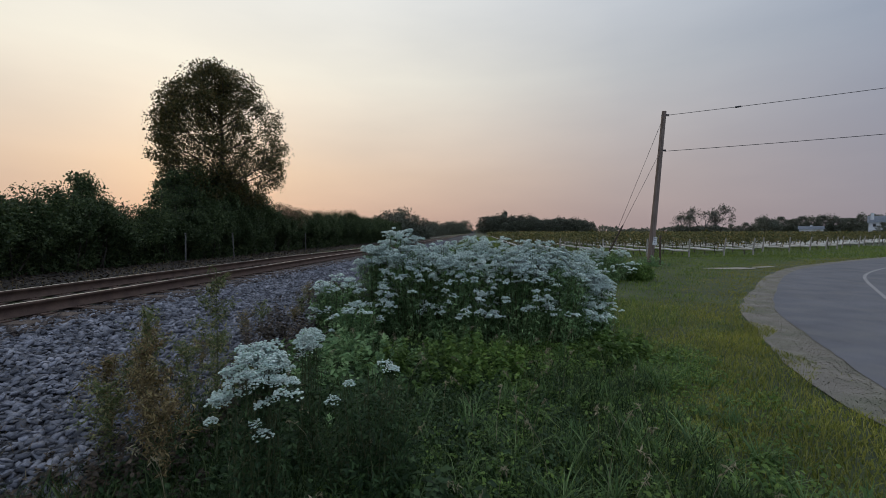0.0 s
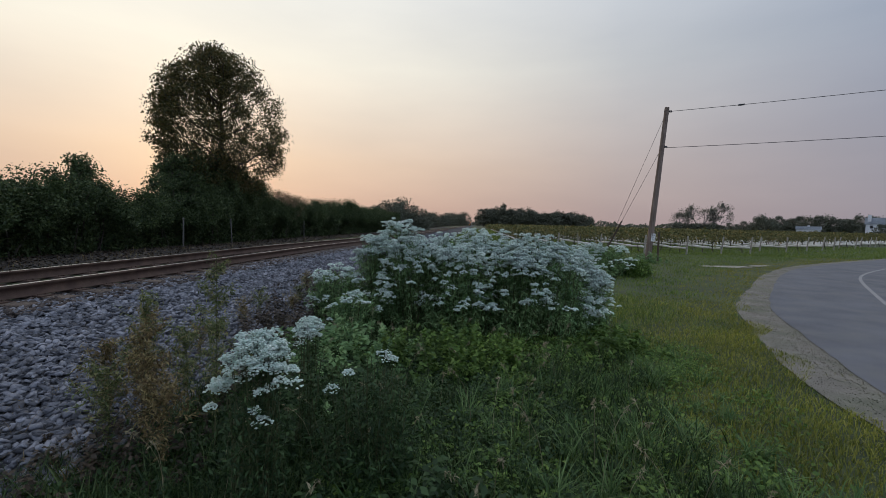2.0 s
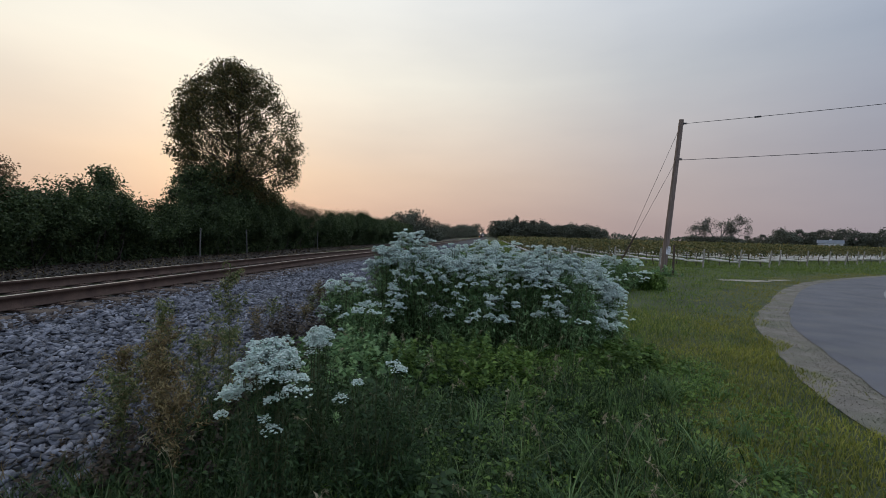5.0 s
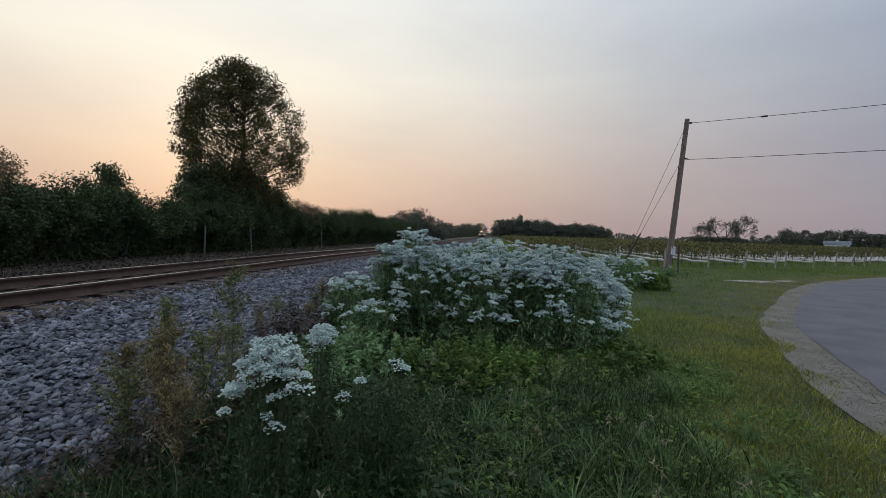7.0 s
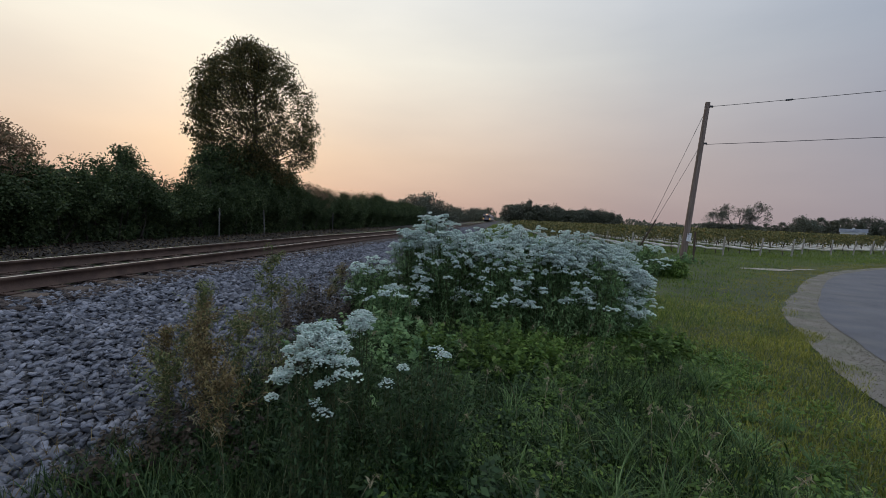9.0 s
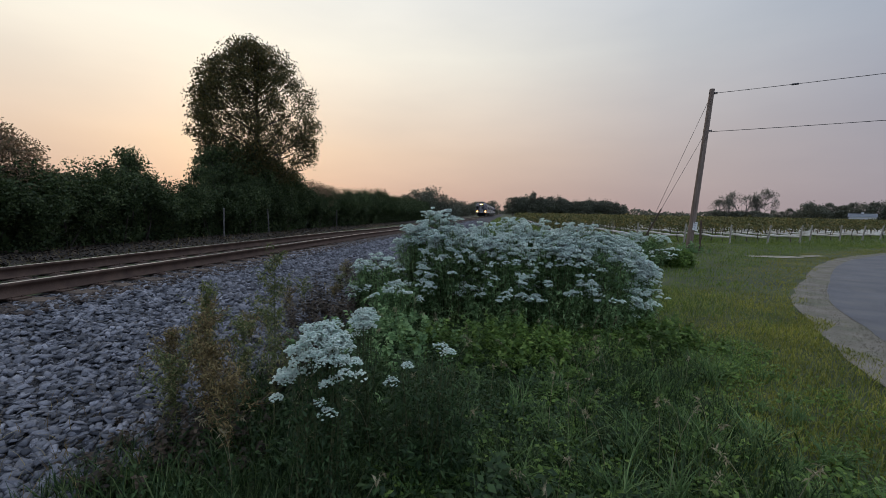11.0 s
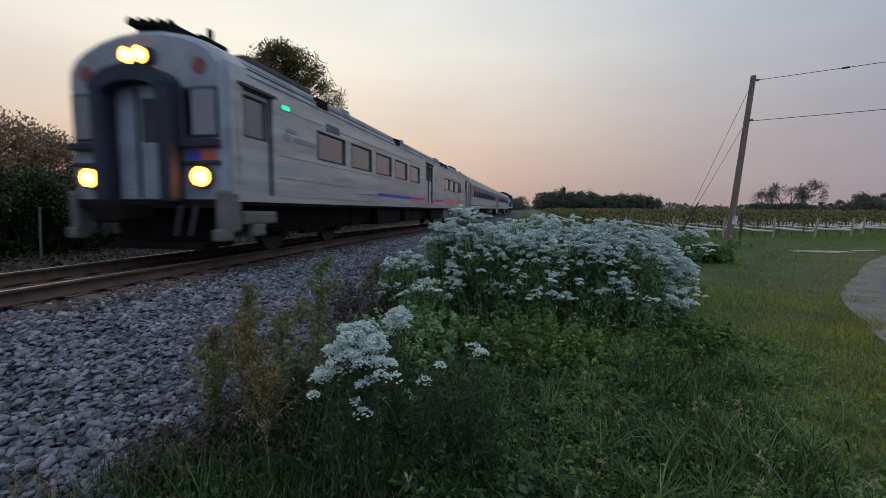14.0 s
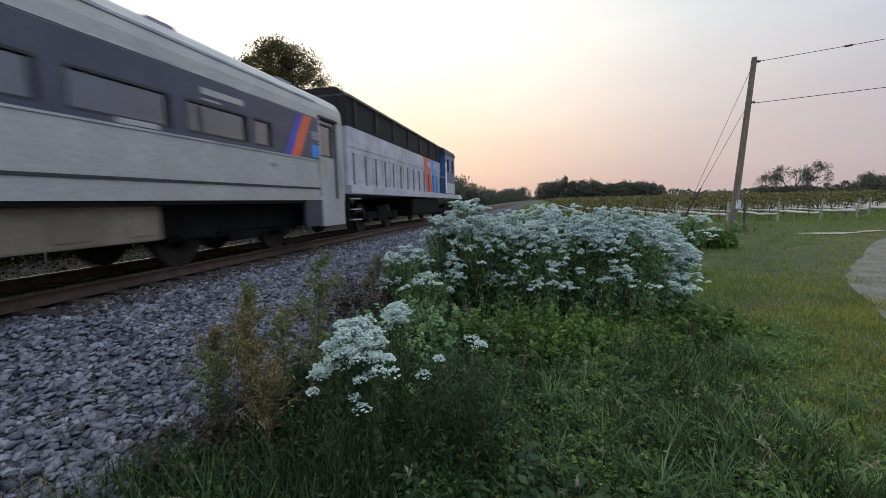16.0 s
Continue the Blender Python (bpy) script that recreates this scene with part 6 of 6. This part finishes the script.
blades("tall_grass", 26000, (-3.4, 1.5, 0.9, 5.2), 0.2, 0.0075, M["shade"], "tangled tall grass on the verge, coloured dark for shade", lambda x, y: wild(x, y) & (lateral(x, y) > 4.1), 1, 1.3, clump=0.07)
def tussocks():
    r = np.random.default_rng(91)
    sets = []
    for k in range(210):
        x, y = r.uniform(-1.0, 2.1), 1.2 + 4.2 * r.uniform(0, 1) ** 1.2
        n = int(r.uniform(20, 46))
        h = r.uniform(0.10, 0.24)
        pos = np.c_[x + r.normal(0, 0.035, n), y + r.normal(0, 0.035, n), np.full(n, float(ground_z(x, y)) - 0.01)]
        hh = h * r.uniform(0.5, 1.25, n)
        sets.append(scatter(BLADE_V, BLADE_F, pos, rotations(n, 0.35, r), np.stack([0.009 * r.uniform(0.6, 1.3, n), hh * r.uniform(0.8, 2.2, n), hh], 1)))
    tagged(new("grass_tussocks", mesh_np("grass_tussocks", *join_np(*sets), [M["tuft"]])), "arching tussocks of long green grass", "grass", kind="stuff")


tussocks()
blades("verge_grass", 66000, (-2.6, 4.5, 0.9, 10.5), 0.10, 0.0065, M["grass"], "rough green grass on the verge", lambda x, y: wild(x, y) & (x > 0.45 + 0.5 * np.sin(29.3 * x + 47.1 * y)), 2, 1.2, 1.1)
blades("near_grass", 36000, (-2.5, 3.2, -4.0, 1.0), 0.09, 0.008, M["grass"], "rough green grass underfoot on the verge", verge, 31, 1.2)
blades("shaded_grass", 60000, (-2.8, 1.4, 0.9, 7.0), 0.11, 0.0065, M["shade"], "rough grass round the flowering weeds, coloured dark for shade", lambda x, y: wild(x, y) & (x < 0.45 + 0.5 * np.sin(29.3 * x + 47.1 * y)), 9, 1.2, 1.1)
blades("mown_grass", 165000, (-0.5, 6.5, 0.9, 11.5), 0.07, 0.0075, M["lawn"], "short yellowish mown grass beside the road", lambda x, y: strip(x, y) & (chance(x, y) > (y - 6.0) / 5.0), 3, 1.2, 1.1)
blades("verge_grass_beyond", 110000, (-5.0, 20.0, 6.5, 32.0), 0.10, 0.014, M["meadow"], "green grass on the far verge", lambda x, y: wild(x, y) & (chance(x, y) < (y - 6.0) / 4.0), 4, 1.0, 1.2)
blades("mown_grass_beyond", 110000, (1.5, 22.0, 6.0, 30.0), 0.055, 0.013, M["verge"], "short mown grass along the bend of the road", lambda x, y: strip(x, y) & (chance(x, y) < (y - 5.5) / 5.0), 5, 1.0, 1.2)
blades("dry_grass", 9000, (-6.2, -1.6, 0.6, 12.0), 0.20, 0.005, M["dry"], "dry brown grass at the foot of the ballast", lambda x, y: (lateral(x, y) > 3.3) & (lateral(x, y) < 4.5), 6, 1.4, clump=0.06)
blades("trackside_grass", 40000, (-24.0, 4.0, 24.0, 150.0), 0.3, 0.06, M["meadow"], "rough grass between the track and the vineyard", lambda x, y: (lateral(x, y) > 4.1) & (x < 3.0 - 0.06 * (y - 28.0)), 22, 1.0, 1.6)
blades("hedge_grass", 5000, (-16.5, -10.0, 2.0, 40.0), 0.16, 0.012, M["dry"], "sparse dry grass between track and hedge", lambda x, y: (lateral(x, y) < -3.6) & (lateral(x, y) > -6.6), 7, 1.3)


def low_weeds(n, cx, cy, sx, sy, h, seed, mat, label, size=0.07):
    r = np.random.default_rng(seed)
    m = max(3, n // 45)
    px, py = cx + r.normal(0, sx, m), cy + r.normal(0, sy, m)
    ph = h * np.exp(-((px - cx) / sx) ** 2 / 4 - ((py - cy) / sy) ** 2 / 4) * r.uniform(0.45, 1.35, m)
    k = r.integers(0, m, n)
    q = r.uniform(0.05, 1.0, n)
    a, rad = r.uniform(0, 2 * np.pi, n), r.uniform(0.0, 0.085, n) * (1.15 - q)
    x, y = px[k] + rad * np.cos(a), py[k] + rad * np.sin(a)
    z = ground_z(x, y) + ph[k] * q
    v, f = scatter(LEAF_V, LEAF_F, np.stack([x, y, z], 1), rotations(n, 0.7, r), size * r.uniform(0.5, 1.5, n))
    tagged(new("low_weeds", mesh_np("low_weeds", v, f, [mat])), label, "weeds", kind="stuff")


low_weeds(5200, -3.05, 5.2, 0.3, 0.7, 0.42, 11, M["dead"], "dark brown withered weeds at the foot of the ballast", 0.04)
low_weeds(3600, -3.6, 8.0, 0.35, 1.2, 0.5, 12, M["dead"], "dark brown withered weeds at the foot of the ballast", 0.045)
low_weeds(2600, -2.4, 3.4, 0.2, 0.35, 0.4, 13, M["dead"], "dark brown withered weeds at the foot of the ballast", 0.035)
LW = "low broad-leaved green weeds on the verge"
low_weeds(7600, -0.55, 4.7, 0.75, 0.42, 0.42, 1, M["leaf_low"], LW, 0.05)
low_weeds(2600, 1.4, 5.7, 0.35, 0.45, 0.3, 2, M["leaf_low"], LW, 0.06)
low_weeds(3800, -1.9, 4.4, 0.5, 0.6, 0.45, 3, M["leaf_bush"], LW, 0.06)
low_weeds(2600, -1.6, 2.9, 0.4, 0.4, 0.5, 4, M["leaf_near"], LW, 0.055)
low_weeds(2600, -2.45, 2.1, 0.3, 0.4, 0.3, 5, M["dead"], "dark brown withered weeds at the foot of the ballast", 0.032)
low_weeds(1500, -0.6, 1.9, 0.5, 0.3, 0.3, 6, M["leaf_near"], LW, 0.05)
low_weeds(1500, 7.0, 21.5, 0.6, 0.3, 0.4, 7, M["leaf_bush"], LW, 0.09)


def verge_leaves(n, box4, h, seed, mat, label, size, keep):
    """Small leaves of clover and plantain mixed into the turf, in loose patches."""
    r = np.random.default_rng(seed)
    m = n // 24
    px, py = r.uniform(box4[0], box4[1], m), box4[2] + (box4[3] - box4[2]) * r.uniform(0, 1, m) ** 1.15
    k = r.integers(0, m, n)
    x, y = px[k] + r.normal(0, 0.05, n), py[k] + r.normal(0, 0.05, n)
    ok = keep(x, y)
    x, y, k = x[ok], y[ok], k[ok]
    z = ground_z(x, y) + h * r.uniform(0.1, 1.0, len(x)) * (0.5 + 0.5 * np.sin(k * 2.4))
    v, f = scatter(LEAF_V, LEAF_F, np.stack([x, y, z], 1), rotations(len(x), 0.65, r), size * r.uniform(0.5, 1.5, len(x)))
    tagged(new("verge_leaves", mesh_np("verge_leaves", v, f, [mat])), label, "weeds", kind="stuff")


verge_leaves(52000, (-1.3, 2.6, 1.1, 6.2), 0.13, 51, M["leaf_low"], "small clover and plantain leaves in the rough turf", 0.036, lambda x, y: wild(x, y) & (x > -0.7 + 0.5 * np.sin(y * 2.1)))
verge_leaves(30000, (-2.6, 0.6, 1.0, 4.6), 0.16, 52, M["leaf_near"], "small-leaved weeds under the flowers, coloured dark for shade", 0.036, lambda x, y: wild(x, y) & (lateral(x, y) > 4.2))


def seed_heads():
    r = np.random.default_rng(44)
    st, sp = [], []
    for k in range(90):
        x, y = r.uniform(-2.2, 1.2), r.uniform(1.3, 5.2)
        if lateral(x, y) < 4.3:
            continue
        h, a = r.uniform(0.25, 0.55), r.uniform(0, 2 * np.pi)
        b = np.array([x, y, float(ground_z(x, y))])
        tip = b + np.array([math.cos(a) * h * 0.4, math.sin(a) * h * 0.4, h])
        mid = b + np.array([0, 0, h * 0.8])
        t = np.linspace(0, 1, 6)[:, None]
        P = (1 - t) ** 2 * b + 2 * t * (1 - t) * mid + t ** 2 * tip
        st.append(tube_np(P, np.full(6, 0.0017), 3))
        n = 16
        q = r.uniform(0.82, 1.0, n)[:, None]
        sp.append((1 - q) ** 2 * b + 2 * q * (1 - q) * mid + q ** 2 * tip + r.normal(0, 0.004, (n, 3)))
    sp = np.concatenate(sp)
    v, f = scatter(LONG_V, LEAF_F, sp, rotations(len(sp), 1.2, r), 0.03 * r.uniform(0.6, 1.4, len(sp)))
    tagged(new("grass_seed_heads", mesh_np("grass_seed_heads", *join_np((v, f), *st), [M["seed"]])), "pale nodding foxtail seed heads above the grass", "grass", kind="stuff")


seed_heads()


def shoulder(x, y):
    e = edge_dist(x, y)
    patch = 0.45 + 0.55 * np.sin(x * 2.1 + y * 1.3) * np.sin(y * 2.7)
    return (e > -0.15) & (e < 1.0) & (chance(x, y) < np.clip((e + 0.1) / 0.85, 0, 1) ** 1.6 * (0.35 + patch))


blades("shoulder_grass", 42000, (2.0, 12.0, 1.0, 18.0), 0.045, 0.008, M["lawn"], "thin grass creeping over the gravel shoulder", shoulder, 8, 1.4, 1.2)


def shoulder_gravel():
    r = np.random.default_rng(17)
    k = r.integers(20, 62, 6000)
    o = r.normal(-0.05, 0.34, 6000)
    P = EDGE_C[k] + (EDGE_C[np.minimum(k + 1, len(EDGE_C) - 1)] - EDGE_C[k]) * r.uniform(0, 1, (6000, 1)) + EDGE_N[k] * o[:, None]
    pos = np.c_[P, np.full(6000, 0.011)]
    v, f = scatter(STONE_V, STONE_F, pos, rotations(6000, 0.6, r), 0.009 * r.uniform(0.4, 1.7, (6000, 1)) * np.array([1, 1, 0.6]))
    tagged(new("shoulder_gravel", mesh_np("shoulder_gravel", v, f, [M["sand"]])), "loose pale gravel along the edge of the asphalt", "gravel", kind="stuff")


shoulder_gravel()


def leaf_litter():
    ys = np.concatenate([np.arange(-20, 60, 1.0), np.arange(60, 200, 10.0)])
    us = np.array([-10.0, -7.5, -6.4, -5.4, -4.5, -3.7, -2.6, -1.75])
    U, Y = np.meshgrid(us, ys, indexing="ij")
    X = U - OFFSET - SLOPE * Y
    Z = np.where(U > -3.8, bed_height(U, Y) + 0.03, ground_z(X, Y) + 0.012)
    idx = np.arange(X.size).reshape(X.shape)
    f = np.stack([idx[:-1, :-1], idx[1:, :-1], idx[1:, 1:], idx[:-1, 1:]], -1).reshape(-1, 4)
    bed = tagged(new("leaf_litter", mesh_np("leaf_litter", np.stack([X, Y, Z], -1).reshape(-1, 3), f, [M["litter"]], smooth=True)), "leaf litter and bare soil under the hedge, coloured extra dark as shade", "ground cover", kind="structure")
    r = np.random.default_rng(5)
    n = 16000
    y, u = 3 + 45 * r.uniform(0, 1, n) ** 1.3, r.uniform(-7.2, -2.2, n)
    x = u - OFFSET - SLOPE * y
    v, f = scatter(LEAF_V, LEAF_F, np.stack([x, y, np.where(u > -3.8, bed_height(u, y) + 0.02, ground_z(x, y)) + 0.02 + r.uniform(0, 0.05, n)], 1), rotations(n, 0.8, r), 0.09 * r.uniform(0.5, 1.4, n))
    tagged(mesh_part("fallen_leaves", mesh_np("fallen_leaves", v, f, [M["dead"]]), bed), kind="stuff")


leaf_litter()


def sand_patch(cx, cy, a, b, turn, seed):
    bm = bmesh.new()
    ring = []
    for k in range(40):
        t = 2 * math.pi * k / 40
        q = 1 + 0.35 * noise.noise((math.cos(t) * 1.7 + seed, math.sin(t) * 1.7, 0.5))
        x, y = a * q * math.cos(t), b * q * math.sin(t)
        ring.append(bm.verts.new((cx + x * math.cos(turn) - y * math.sin(turn), cy + x * math.sin(turn) + y * math.cos(turn), 0.022)))
    bm.faces.new(ring)
    tagged(part("sand_patch", bm, M["pale_sand"]), "bare patch of pale sand in the mown verge", "sand patch", kind="structure")


sand_patch(9.9, 20.4, 1.2, 0.42, 0.25, 1)
sand_patch(11.9, 21.5, 0.8, 0.22, 0.6, 5)
blades("field_grass", 45000, (2.0, 46.0, 30.0, 56.0), 0.16, 0.03, M["meadow"], "rough grass along the ends of the vine rows", lambda x, y: edge_dist(x, y) > 0.6, 21, 1.0, 1.3)


def sway():
    """Gusts from the passing train bend the weeds along the track."""
    gust = ((0.0, 0.0), (13.7, 0.0), (14.0, 0.45), (14.3, 1.0), (14.7, 0.35), (15.0, 0.0), (15.3, 0.35), (15.7, 0.75), (16.0, 0.5))
    for ob, most in SWAY:
        p = ob.matrix_basis.translation.copy()
        walk(ob, [(t, pose(p.x, p.y, p.z, g * most * 0.45, g * most, 0)) for t, g in gust])


motions()
